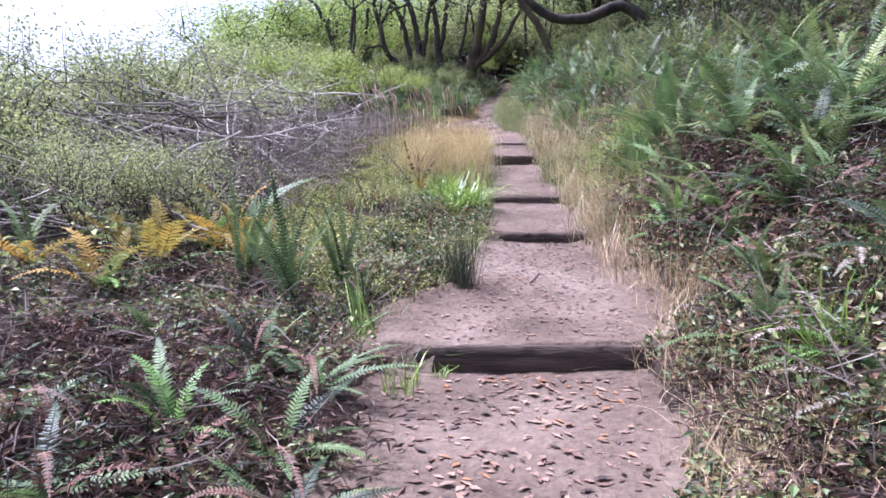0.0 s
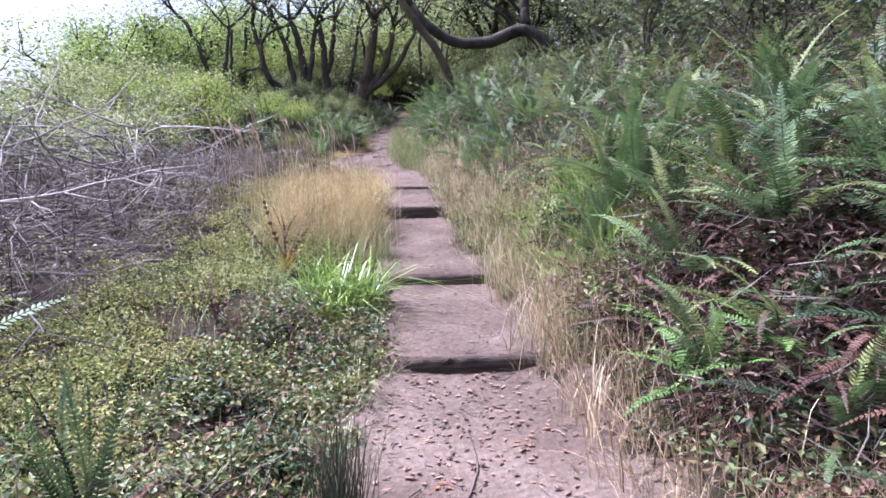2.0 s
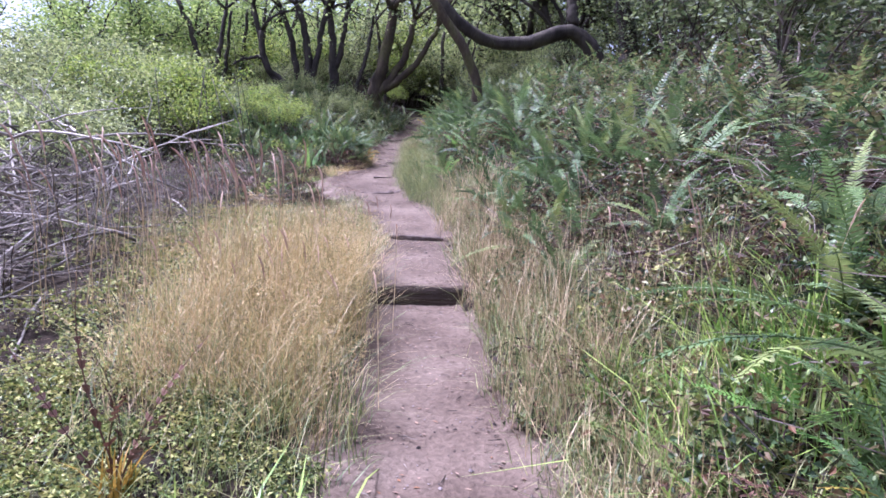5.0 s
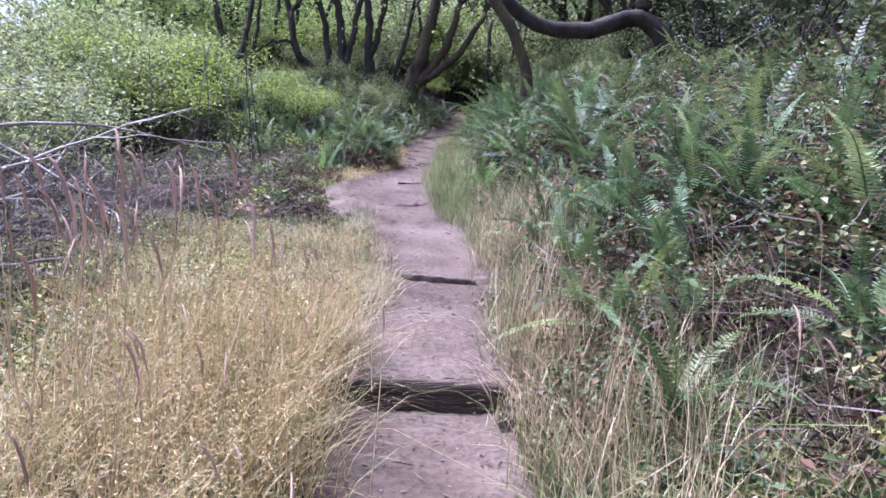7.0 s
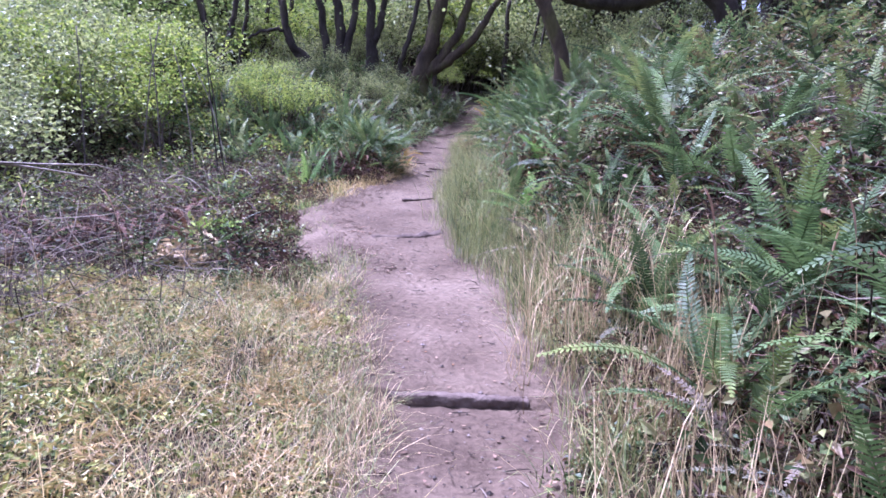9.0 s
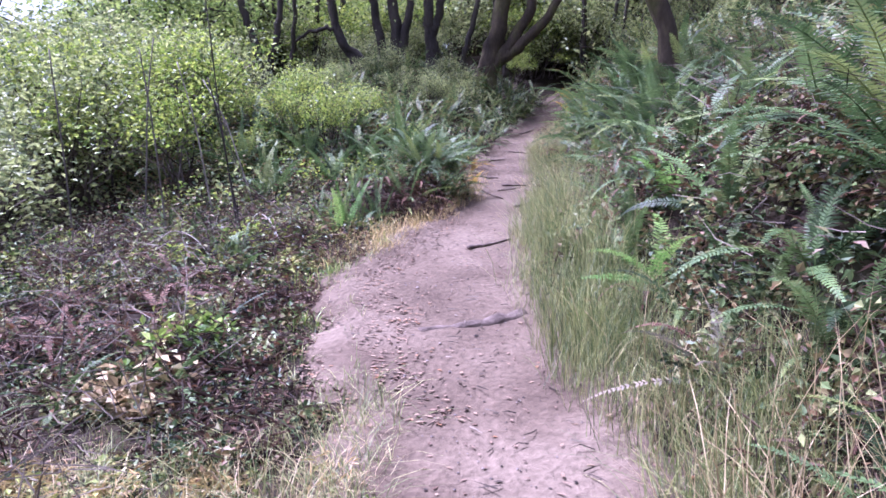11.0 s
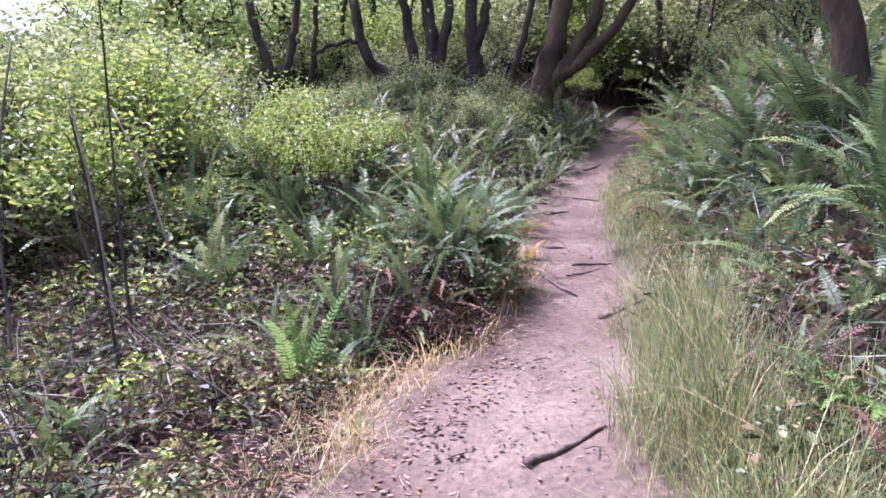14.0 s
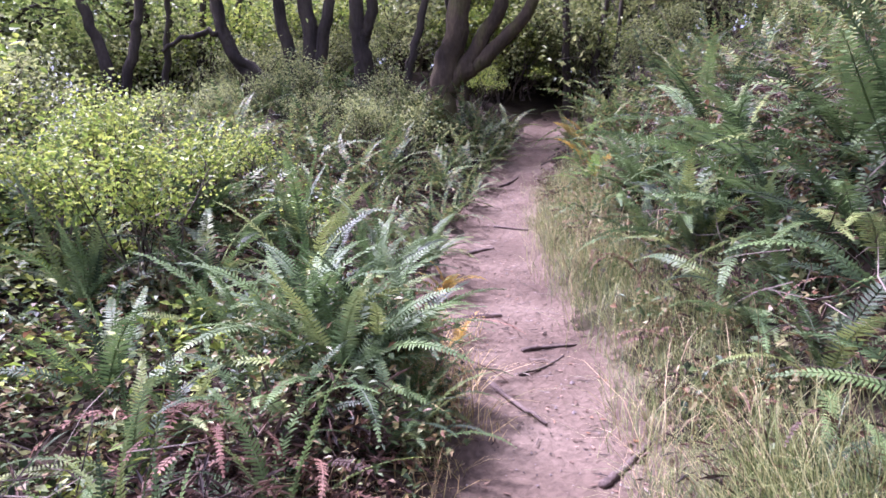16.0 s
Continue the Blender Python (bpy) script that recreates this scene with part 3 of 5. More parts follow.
for x, y in [(-1.0, 2.4), (-1.6, 2.75), (-2.0, 3.6), (-1.3, 4.1)]:
    fern(x, y, 0.8, F_DEAD, 11, L_DEAD, "dead ferns")
fern(-1.15, 2.75, 0.7, F_LIGHT, 4, "fresh light green fern in dark litter")
# bank by the first steps
for x, y, s in [(1.85, 3.7, 0.9), (2.15, 4.1, 1.0), (1.75, 4.3, 0.8), (2.5, 3.7, 1.0), (2.3, 3.2, 0.9), (1.7, 3.2, 0.7), (2.0, 5.4, 0.8), (2.3, 6.6, 1.0), (2.1, 7.6, 0.7)]:
    fern(x, y, s, F_DEAD, 12, L_DEAD, "dead ferns")
for x, y, s, k in [(1.55, 3.3, 0.6, F_GREEN), (1.75, 3.75, 0.65, F_GREEN), (1.6, 2.5, 0.6, F_GREEN), (2.1, 3.0, 0.7, F_GREEN), (1.95, 4.6, 0.6, F_GREEN), (2.35, 4.5, 0.9, F_GREEN), (1.8, 5.25, 0.65, F_GREEN), (2.45, 5.6, 1.0, F_GREEN), (2.1, 6.1, 0.8, F_GREEN), (2.7, 6.6, 1.05, F_GREEN), (2.0, 7.1, 0.75, F_GREEN),
                   (2.5, 7.5, 1.0, F_BIG), (2.9, 5.0, 1.1, F_GREEN), (3.2, 5.9, 1.0, F_GREEN), (3.3, 7.0, 1.1, F_GREEN), (1.62, 3.6, 0.8, F_LOW), (1.75, 2.9, 0.9, F_LOW), (2.9, 3.9, 1.0, F_GREEN)]:
    fern(x, y, 1.15 * s, k, 13, L_GREEN)
for x, y, s in [(1.75, 5.2, 0.8), (2.05, 5.0, 0.9), (1.9, 5.7, 0.7), (1.85, 6.6, 0.7), (2.0, 7.4, 0.8), (2.2, 8.0, 0.8), (1.65, 2.7, 0.6)]:
    fern(x, y, s, F_LIGHT, 10, "fresh light green fern at the foot of the bank")
for x, y, s in [(1.7, 2.9, 0.8), (2.0, 3.3, 0.9), (1.75, 3.5, 0.75), (2.3, 3.0, 0.9), (2.3, 3.8, 0.9), (1.6, 2.4, 0.7), (2.0, 14.9, 0.8), (2.15, 12.0, 0.7), (1.95, 17.9, 0.7), (2.2, 13.0, 0.7)]:
    fern(x, y, s, F_DRY + F_DEAD[:1], 12, "dried pale grey-brown fern on the bank", "dead ferns")
fern(2.2, 7.25, 0.9, F_YELLOW, 5, "yellowing fern on the bank")
taken = []
for x, y in scatter(260, 0.8, 2.5, 3.6, 8.8, "r"):
    if all((x - a) ** 2 + (y - b) ** 2 > 0.26 for a, b in taken) and len(taken) < 20:
        taken.append((x, y))
        fern(x, y, rng.uniform(0.75, 1.1), F_GREEN + F_BIG[:1] + F_DEAD[:1], 13, "large glossy green sword fern on the bank")
for x, y in [(1.75, 5.6), (1.9, 6.2), (2.1, 5.1), (1.8, 6.9), (2.4, 6.0), (1.95, 7.6), (2.0, 4.7)]:
    fern(x, y, rng.uniform(0.8, 1.05), F_DEAD, 14, L_DEAD, "dead ferns")
for x, y in [(2.05, 10.4), (2.35, 10.9), (2.7, 10.2), (2.1, 11.6), (2.5, 11.4), (2.1, 12.2), (2.45, 12.8), (2.15, 13.4), (2.75, 12.2)]:
    fern(x, y, 0.9, F_GREEN + F_DRY[:2], 12, "green fern with some dried fronds on the bank")
# bank beyond
taken = []
for x, y in scatter(520, 0.75, 3.8, 7.6, 28, "r"):
    if all((x - a) ** 2 + (y - b) ** 2 > 0.27 for a, b in taken) and len(taken) < 120:
        taken.append((x, y))
        out = x - float(edges(y)[1])
        if out > 2.0 or y > 23.5:
            far_fern(x, y, rng.uniform(0.8, 1.2), 12)
        elif y > 12 or out > 1.1:
            fern(x, y, rng.uniform(0.8, 1.15), F_BIG if y > 14 and out > 1.3 and rng.random() < 0.5 else F_GREEN + F_DEAD[:1], 12, L_GREEN)
for x, y in scatter(32, 0.35, 2.2, 11.5, 25, "r"):
    fern(x, y, rng.uniform(0.7, 1.0), F_DEAD, 10, L_DEAD, "dead ferns")
for x, y, s in [(2.65, 19.75, 1.0), (2.75, 20.6, 1.1), (2.7, 18.6, 0.9), (3.0, 20.1, 1.1), (3.2, 20.8, 1.0), (2.9, 21.3, 1.0)]:
    fern(x, y, s, F_BIG, 13, "large fern with long fronds arching over the footpath grass")
for x, y, s in [(2.3, 17.6, 0.85), (2.5, 18.2, 0.9), (2.35, 18.9, 0.85), (2.25, 19.4, 0.8), (2.6, 17.0, 0.9), (2.2, 16.8, 0.8), (2.35, 20.2, 0.85), (2.4, 21.0, 0.85), (2.4, 21.8, 0.8), (2.5, 22.6, 0.85)]:
    fern(x, y, s, F_GREEN, 13, L_GREEN)
    fern(x - 0.25, y + 0.2, 0.75, F_DEAD, 11, L_DEAD, "dead ferns")
for x, y, s in [(2.0, 15.9, 0.9), (2.25, 16.5, 0.9), (2.1, 17.4, 0.7)]:
    fern(x, y, s, F_LIGHT, 9, "bright light green fern on the bank")
for x, y in [(2.55, 24.0), (2.75, 24.8), (2.95, 25.6)]:
    fern(x, y, 1.0, F_LIGHT + F_YELLOW[:1], 9, "yellow-green fern beside the footpath")
for x, y in scatter(32, 0.40, 1.0, 12.0, 25.5, "r"):
    fern(x, y, rng.uniform(0.5, 0.75), F_GREEN + F_LOW, 11, "small green fern at the foot of the bank")
# mound and fern bed on the upper part
for x, y, s in [(0.45, 19.75, 0.95), (0.70, 20.15, 0.9), (0.2, 20.1, 1.0), (0.5, 20.45, 1.0), (0.75, 19.65, 0.7)]:
    fern(x, y, 0.85 * s, F_GREEN, 20, "dense dark green fern mound beside the footpath")
for x, y, s in [(0.3, 19.55, 0.7), (0.55, 19.9, 0.75), (0.62, 19.5, 0.6), (0.35, 20.0, 0.8), (0.8, 19.9, 0.6), (0.1, 19.75, 0.65)]:
    fern(x, y, s, F_GREEN[:3] + F_LOW[:2], 16, "dense dark green fern mound beside the footpath")
for x, y in [(0.35, 19.35), (0.05, 19.6), (-0.3, 19.9), (0.75, 20.5)]:
    fern(x, y, 1.1, F_DEAD, 18, "withered purple-brown fern skirt below a green fern", "dead ferns")
for x, y in [(-0.2, 18.5), (0.1, 18.75), (-0.45, 18.75), (-0.1, 19.05)]:
    fern(x, y, 0.7, F_UP + F_DEAD + F_GREEN[:2], 10, "upright thin fern with bare dark stems")
taken = []
for x, y in scatter(420, 0.25, 4.8, 20.4, 28.4, "l"):
    if all((x - a) ** 2 + (y - b) ** 2 > 0.22 for a, b in taken) and len(taken) < 110:
        taken.append((x, y))
        if y > 22.5 or x < -1.6:
            far_fern(x, y, rng.uniform(0.6, 0.95), 13)
        else:
            fern(x, y, rng.uniform(0.6, 0.9), F_GREEN + F_UP[:1] + F_DEAD[:2], 13, L_GREEN)
for x, y, s in [(1.3, 24.7, 0.6), (1.5, 25.5, 0.6), (1.15, 24.0, 0.6), (1.8, 26.6, 0.6), (2.15, 27.5, 0.6), (0.95, 22.9, 0.55), (1.0, 25.2, 0.8), (1.3, 26.3, 0.8), (1.0, 27.2, 0.95), (1.5, 27.5, 0.95), (0.4, 27.6, 0.95), (0.75, 27.0, 0.9), (0.0, 27.3, 1.0), (1.9, 27.9, 0.8), (1.15, 27.6, 1.15), (1.6, 27.1, 1.0), (0.6, 27.5, 1.1), (2.0, 27.2, 0.7), (1.75, 28.2, 1.0), (2.3, 28.6, 0.9), (-0.5, 27.5, 1.1), (-1.1, 27.4, 1.0), (-1.8, 27.5, 1.0), (3.0, 26.8, 0.8), (3.4, 27.8, 0.8), (3.7, 28.8, 0.8)]:
    far_fern(x, y, s, 13)
for x, y in [(-0.9, 16.3), (-1.3, 16.0), (-0.7, 15.7), (-1.6, 16.6), (-1.1, 16.9), (-1.8, 15.6), (-0.6, 16.75), (-2.2, 16.3)]:
    fern(x, y, 0.95, F_DEAD, 15, L_DEAD, "dead ferns")
for x, y in [(-0.5, 16.2), (-1.0, 15.4), (-0.8, 17.3), (-1.5, 17.2), (-0.45, 15.5)]:
    fern(x, y, 0.85, F_LOW, 9, "small green fern among dead fronds")
fern(0.95, 21.7, 0.55, F_YELLOW, 8, "small yellow fern at the footpath edge")
fern(1.0, 20.9, 0.45, F_YELLOW, 7, "small yellow fern at the footpath edge")
for x, y, s in [(-0.18, 18.4, 0.95), (-0.32, 18.5, 0.7)]:
    fern(x, y, s, frond_set(M_FERNLIGHT, 0.6, 0.07, UPRIGHT, 24), 3, "bright green upright fern frond among dead stalks")
for x, y in scatter(22, 0.5, 2.4, 17.2, 19.8, "l"):
    fern(x, y, rng.uniform(0.5, 0.8), [F_LOW, F_GREEN, F_DEAD][rng.integers(3)], 10, "small fern in the tangled undergrowth")
build_fern_bed()
# stubs in the ground cover
for x, y, s in [(-0.3, 8.45, 0.85), (-0.15, 6.3, 0.5), (0.05, 6.6, 0.45), (-0.45, 6.6, 0.45), (-0.65, 7.0, 0.42), (-0.8, 7.12, 0.5), (-1.15, 7.05, 0.42), (-0.55, 6.78, 0.36), (-0.95, 6.85, 0.36)]:
    fern(x, y, s, frond_set(M_FERNDEAD, 0.9, 0.05, UPRIGHT, 16, 0.5), 7, "dead brown upright fern stalks in ground cover", "dead ferns")


# ---- grasses ----
def grass(name, p, height, width, lean, mat, label, curl=0.5):
    p = np.asarray(p)
    z = surface(p[:, 0], p[:, 1]) - 0.01
    tagged(new(name, blades(p, z, height, width, lean, rng, name, mat, curl)), label, "grass", kind="stuff")


def left_strip(n, a, b, y0, y1, size=0.4, tight=0.7):
    p = scatter(n, 0, 1, y0, y1, "l", 0.0)
    u = np.random.default_rng(n).random(n)
    p[:, 0] = edges(p[:, 1])[0] - a - (b - a) * 1.35 * u ** 1.5
    p[:, 1] += np.random.default_rng(n + 1).normal(0, 0.25, n)
    return off_trail(clumped(p, tight, size), -0.06)


def right_strip(n, a, b, y0, y1, size=0.4, tight=0.7):
    p = clumped(scatter(n, a, b, y0, y1, "r", 0.0), tight, size)
    p[:, 0] += 0.07 + 0.07 * np.sin(p[:, 1] * 3.1 + 1.3 * np.sin(p[:, 1] * 1.7)) + np.random.default_rng(n).normal(0, 0.05, len(p))
    return off_trail(p, -0.09)


grass("golden_grass", left_strip(4200, 0.06, 0.8, 9.2, 11.5, 0.35, 0.9), 0.62, 0.0032, 1.0, M_GOLD, "tall golden dry grass beside the footpath")
grass("golden_grass", left_strip(2200, 0.10, 0.95, 8.9, 11.7, 0.3, 0.8), 0.40, 0.0036, 1.2, M_STRAW, "bent dry straw grass among golden grass")
grass("olive_grass", left_strip(2200, 0.0, 1.0, 8.7, 11.5, 0.3, 0.85), 0.40, 0.0055, 1.3, M_OLIVE, "green grass blades under the golden grass")
grass("golden_grass", left_strip(9500, 0.0, 1.8, 11.5, 14.6, 0.35, 0.8), 0.19, 0.0034, 1.5, M_STRAW, "shorter golden dry grass on a mound")
grass("pale_grass", left_strip(7000, 0.0, 1.6, 11.4, 15.2, 0.4, 0.8), 0.19, 0.0038, 1.4, M_OLIVE, "short green and straw grass on a mound")
grass("dry_grass", right_strip(1500, 0.0, 0.42, 5.9, 9.2, 0.4, 0.92), 0.52, 0.0045, 0.8, M_STRAW, "tall dry straw grass along the footpath")
grass("dry_grass", right_strip(1500, 0.0, 0.5, 9.0, 14.2, 0.3, 0.96), 0.66, 0.0045, 0.6, M_STRAW, "tall dry straw grass along the footpath")
grass("olive_grass", right_strip(3600, 0.0, 0.8, 6.2, 14.2, 0.35, 0.95), 0.34, 0.006, 1.1, M_OLIVE, "green grass mixed into the dry grass")
grass("olive_grass", right_strip(9500, 0.0, 0.40, 14.2, 19.2, 0.4, 0.9), 0.40, 0.0033, 0.8, M_OLIVE, "tall olive green grass leaning over the footpath edge")
grass("olive_grass", right_strip(11000, 0.0, 0.62, 18.6, 25.5, 0.4, 0.88), 0.33, 0.0031, 1.2, M_OLIVE, "olive green grass along the footpath")
grass("dry_grass", right_strip(900, 0.0, 0.6, 14.5, 25.0), 0.46, 0.004, 1.0, M_STRAW, "dry straw stems in the green grass")
grass("dry_grass", left_strip(2400, 0.0, 0.35, 17.4, 20.8, 0.3, 0.9), 0.19, 0.0045, 1.3, M_GOLD, "short golden dry grass tufts at the footpath edge")
grass("dry_grass", right_strip(1800, 0.0, 0.4, 1.5, 6.2, 0.3, 0.9), 0.26, 0.0045, 1.2, M_STRAW, "dry grass tufts at the foot of the bank")
grass("dry_grass", right_strip(560, 0.0, 0.4, 4.5, 7.2, 0.35, 0.92), 0.50, 0.006, 0.7, M_STRAW, "tall bleached straw grass at the foot of the bank")
grass("short_grass", left_strip(2600, 0.0, 1.2, 4.2, 8.8, 0.3, 0.85), 0.20, 0.006, 1.2, M_OLIVE, "short green grass in ground cover")


def tuft(name, x, y, n, r, height, width, lean, mat, label, group=""):
    base = thing(name, x, y, label, "grass tuft", group)
    for k in range(3):
        p = rng.normal(0, r * 0.5, (n // 3, 2))
        child("tussock", blades(p, np.full(len(p), -0.01), height * (0.8 + 0.15 * k), width, lean * (0.7 + 0.3 * k), rng, name, mat), base)


for dx, dy, s in [(0, 0, 1), (-0.22, 0.12, 0.9), (0.12, 0.28, 0.9), (-0.1, -0.25, 0.8), (0.2, 0.05, 0.9)]:
    tuft("green_grass_tuft", 0.15 + dx, 7.5 + dy, 80, 0.14, 0.52 * s, 0.017, 1.5, M_LUSH, "lush bright green broad-bladed grass tuft", "lush tufts")
tuft("green_grass_tuft", -0.3, 8.42, 36, 0.06, 0.26, 0.014, 0.5, M_FERNYELLOW, "yellow-green blades round a dead fern stalk")
tuft("rush_tuft", 0.10, 4.98, 260, 0.10, 0.46, 0.005, 0.22, M_DARKGRASS, "narrow dark rush tuft at the footpath edge")
tuft("green_grass_tuft", -0.52, 4.05, 36, 0.10, 0.42, 0.012, 0.8, M_LUSH, "pale green broad grass blades")
tuft("green_grass_tuft", -0.25, 3.55, 30, 0.09, 0.30, 0.009, 0.8, M_LUSH, "small pale green grass tuft")
tuft("green_grass_tuft", -0.05, 3.78, 24, 0.06, 0.14, 0.008, 1.1, M_LUSH, "small yellow-green tuft at the timber step")
for x, y in [(1.95, 6.9), (2.2, 7.4), (1.85, 7.9), (2.3, 8.2), (1.6, 2.8), (1.9, 2.6), (2.1, 7.1), (2.4, 7.8), (2.05, 8.4), (1.9, 8.9), (2.3, 8.7), (1.8, 7.3), (2.5, 8.3)]:
    tuft("green_grass_tuft", x, y, 60, 0.14, 0.48, 0.012, 1.0, M_LUSH, "green broad-bladed grass tuft on the bank", "lush tufts")
for x, y in [(1.62, 15.6), (1.75, 16.2), (1.6, 16.9), (1.7, 17.6), (1.72, 18.3), (1.85, 19.0)]:
    tuft("rush_tuft", x, y, 260, 0.14, 0.52, 0.0045, 0.6, M_OLIVE, "tall fine green rush tuft at the footpath", "rushes")
for x, y in [(0.0, 16.2), (0.25, 17.9), (0.0, 17.1), (-0.15, 16.9)]:
    tuft("green_grass_tuft", x, y, 36, 0.09, 0.14, 0.008, 1.0, M_LUSH, "small green grass tuft at the footpath", "small tufts")


# ---- reeds with seed heads ----
def reed_meshes():
    line = np.array([(0, 0, 0), (0.01, 0, 0.4), (0.03, 0, 0.8), (0.08, 0, 1.12)])
    v, f = tube(line, [0.0035, 0.003, 0.0025, 0.0018], 4)
    stalk = mesh_of("stalk", v, f, M_STRAW)
    head_line = np.array([(0.08, 0, 1.12), (0.095, 0, 1.18), (0.12, 0, 1.25), (0.155, 0, 1.31), (0.19, 0, 1.34)])
    v, f = tube(head_line, [0.0012, 0.0055, 0.0078, 0.0055, 0.0012], 6, 0.3, 3)
    return stalk, mesh_of("seed_head", v, f, M_REED)


STALK, HEAD = reed_meshes()


def reeds(x, y, n, r, tall, label):
    base = thing("reed_clump", x, y, label, "reeds", "reed clumps")
    for _ in range(n):
        m = pose(rng.normal(0, r), rng.normal(0, r), -0.01, rng.normal(0, 7), rng.normal(-4, 7), rng.uniform(100, 260)) @ Matrix.Scale(tall * rng.uniform(0.75, 1.1), 4)
        s = child("stalk", STALK, base, m)
        child("seed_head", HEAD, s)


for x, y in [(-0.25, 10.3), (-0.6, 10.1), (0.05, 10.5), (-0.8, 10.5), (-0.4, 10.7), (-1.0, 10.2), (-0.1, 9.9)]:
    reeds(x, y, 10, 0.19, 0.86, "tall reed grass with pinkish drooping seed heads")
for x, y in [(2.1, 9.6), (2.2, 10.8), (2.25, 8.6), (2.3, 12.2)]:
    reeds(x, y, 4, 0.2, 0.6, "thin dry grass stalks with pale seed heads")
for x, y in [(0.35, 9.5), (0.1, 9.8), (0.45, 10.4), (0.2, 10.9), (0.5, 11.2), (-0.3, 9.5)]:
    reeds(x, y, 7, 0.17, 0.55, "fine golden grass stalks with small seed heads")
for x, y in [(-1.3, 13.0), (-0.9, 13.9)]:
    reeds(x, y, 5, 0.2, 0.6, "bowed dry grass stalks with pale seed heads")


# ---- low leafy cover ----
def cover(name, mounds, leaves, radius, size, mat, label, category="ground cover", squash=0.8, slim=0.62):
    """Leaves set on many small mounds that merge into one uneven cover."""
    n = len(mounds)
    r = radius * rng.uniform(0.5, 1.35, n)
    z = surface(mounds[:, 0], mounds[:, 1])
    i = rng.integers(0, n, leaves)
    d = rng.normal(size=(leaves, 3))
    d[:, 2] = np.abs(d[:, 2])
    d /= np.linalg.norm(d, axis=1)[:, None]
    k = (r[i] * rng.uniform(0.55, 1.08, leaves))[:, None]
    c = np.column_stack([mounds[i], z[i]]) + d * k * np.array((1, 1, squash))
    c = c[off(c)]
    c[:, 2] = np.maximum(c[:, 2], surface(c[:, 0], c[:, 1]) + 0.015)
    v, f = leaves_at(c, size, size * slim, rng, 0.62)
    tagged(new(name, mesh_of(name, v, f, mat)), label, category, kind="stuff")


def off(c):
    xl, xr = edges(c[:, 1])
    return (c[:, 0] < xl + 0.03) | (c[:, 0] > xr - 0.03)


cover("ground_cover", scatter(760, 0.1, 2.3, 4.8, 9.6, "l", keep=lambda x, y: wave(x * 1.9 + 3, y * 1.6) > -0.12), 50000, 0.15, 0.026, M_COVER, "low yellow-green leafy ground cover")
cover("ground_cover", scatter(160, 0.9, 2.6, 9.0, 14.8, "l"), 9000, 0.17, 0.036, M_COVER, "low green leafy ground cover under grass")
cover("ground_cover", scatter(200, 0.15, 1.9, 8.6, 11.6, "l"), 9000, 0.13, 0.028, M_COVER, "low green leafy ground cover at the footpath edge")
cover("ground_cover", scatter(110, 0.2, 2.6, 15.0, 20.0, "l", 0.12), 9000, 0.20, 0.042, M_BRAMBLE, "low green leafy plants beside the footpath")
cover("bramble", scatter(170, 1.0, 4.6, 17.0, 25.0, "l"), 20000, 0.38, 0.055, M_BRAMBLE, "tangled green bramble undergrowth", "bramble")
cover("bramble", scatter(60, 1.0, 4.0, 17.4, 24.0, "l"), 6000, 0.34, 0.060, M_SHRUBLIGHT, "bright green leafy undergrowth", "bramble")
cover("bramble", scatter(110, 0.15, 3.6, 0.6, 5.2, "l"), 13000, 0.24, 0.042, M_BRAMBLE, "dark green bramble tangle", "bramble")
cover("bramble", scatter(90, 0.25, 2.4, 1.0, 7.5, "r"), 13000, 0.28, 0.044, M_BRAMBLE, "dark green bramble on the bank", "bramble")
cover("bramble", scatter(60, 0.4, 2.0, 6.0, 10.0, "r"), 7000, 0.18, 0.045, M_COVER, "fresh green leafy plants on the bank", "bramble")
cover("bramble", scatter(260, 0.6, 4.5, 7.0, 26.0, "r"), 30000, 0.36, 0.055, M_BRAMBLE, "dark green undergrowth on the bank", "bramble")
cover("bramble", scatter(240, 3.2, 9.0, 3.0, 28.0, "r"), 24000, 0.60, 0.085, M_BRAMBLE, "dark green undergrowth on the upper slope", "bramble")
cover("bramble", scatter(220, 2.4, 8.0, 3.0, 26.0, "l"), 18000, 0.45, 0.070, M_SHRUB, "grey-green undergrowth below the shrubs", "bramble")


for n, lo, hi, y0, y1, sd, cnt, rad in [(90, 0.1, 3.2, 0.6, 5.4, "l", 9000, 0.24), (110, 0.2, 2.4, 1.0, 8.0, "r", 12000, 0.30), (260, 0.25, 2.2, 8.0, 26.0, "r", 26000, 0.24), (130, 0.15, 2.8, 14.8, 19.6, "l", 14000, 0.20), (70, 0.2, 3.5, 19.5, 26.0, "l", 6000, 0.22)]:
    cover("dead_undergrowth", scatter(n, lo, hi, y0, y1, sd), cnt, rad, 0.085, M_TANGLE, "tangled dead brown fronds and stems", "undergrowth", 0.7, 0.16)
cover("bramble", scatter(130, 0.2, 2.6, 1.0, 8.5, "r"), 12000, 0.20, 0.045, M_BRAMBLE, "dark green leafy tangle on the bank", "bramble")
cover("bramble", scatter(300, 0.3, 1.9, 8.0, 25.0, "r"), 30000, 0.24, 0.05, M_BRAMBLE, "green leafy tangle on the fern bank", "bramble")
cover("bramble", scatter(190, 0.25, 3.2, 19.5, 26.5, "l"), 11000, 0.24, 0.048, M_BRAMBLE, "green leafy plants in the fern bed", "bramble")


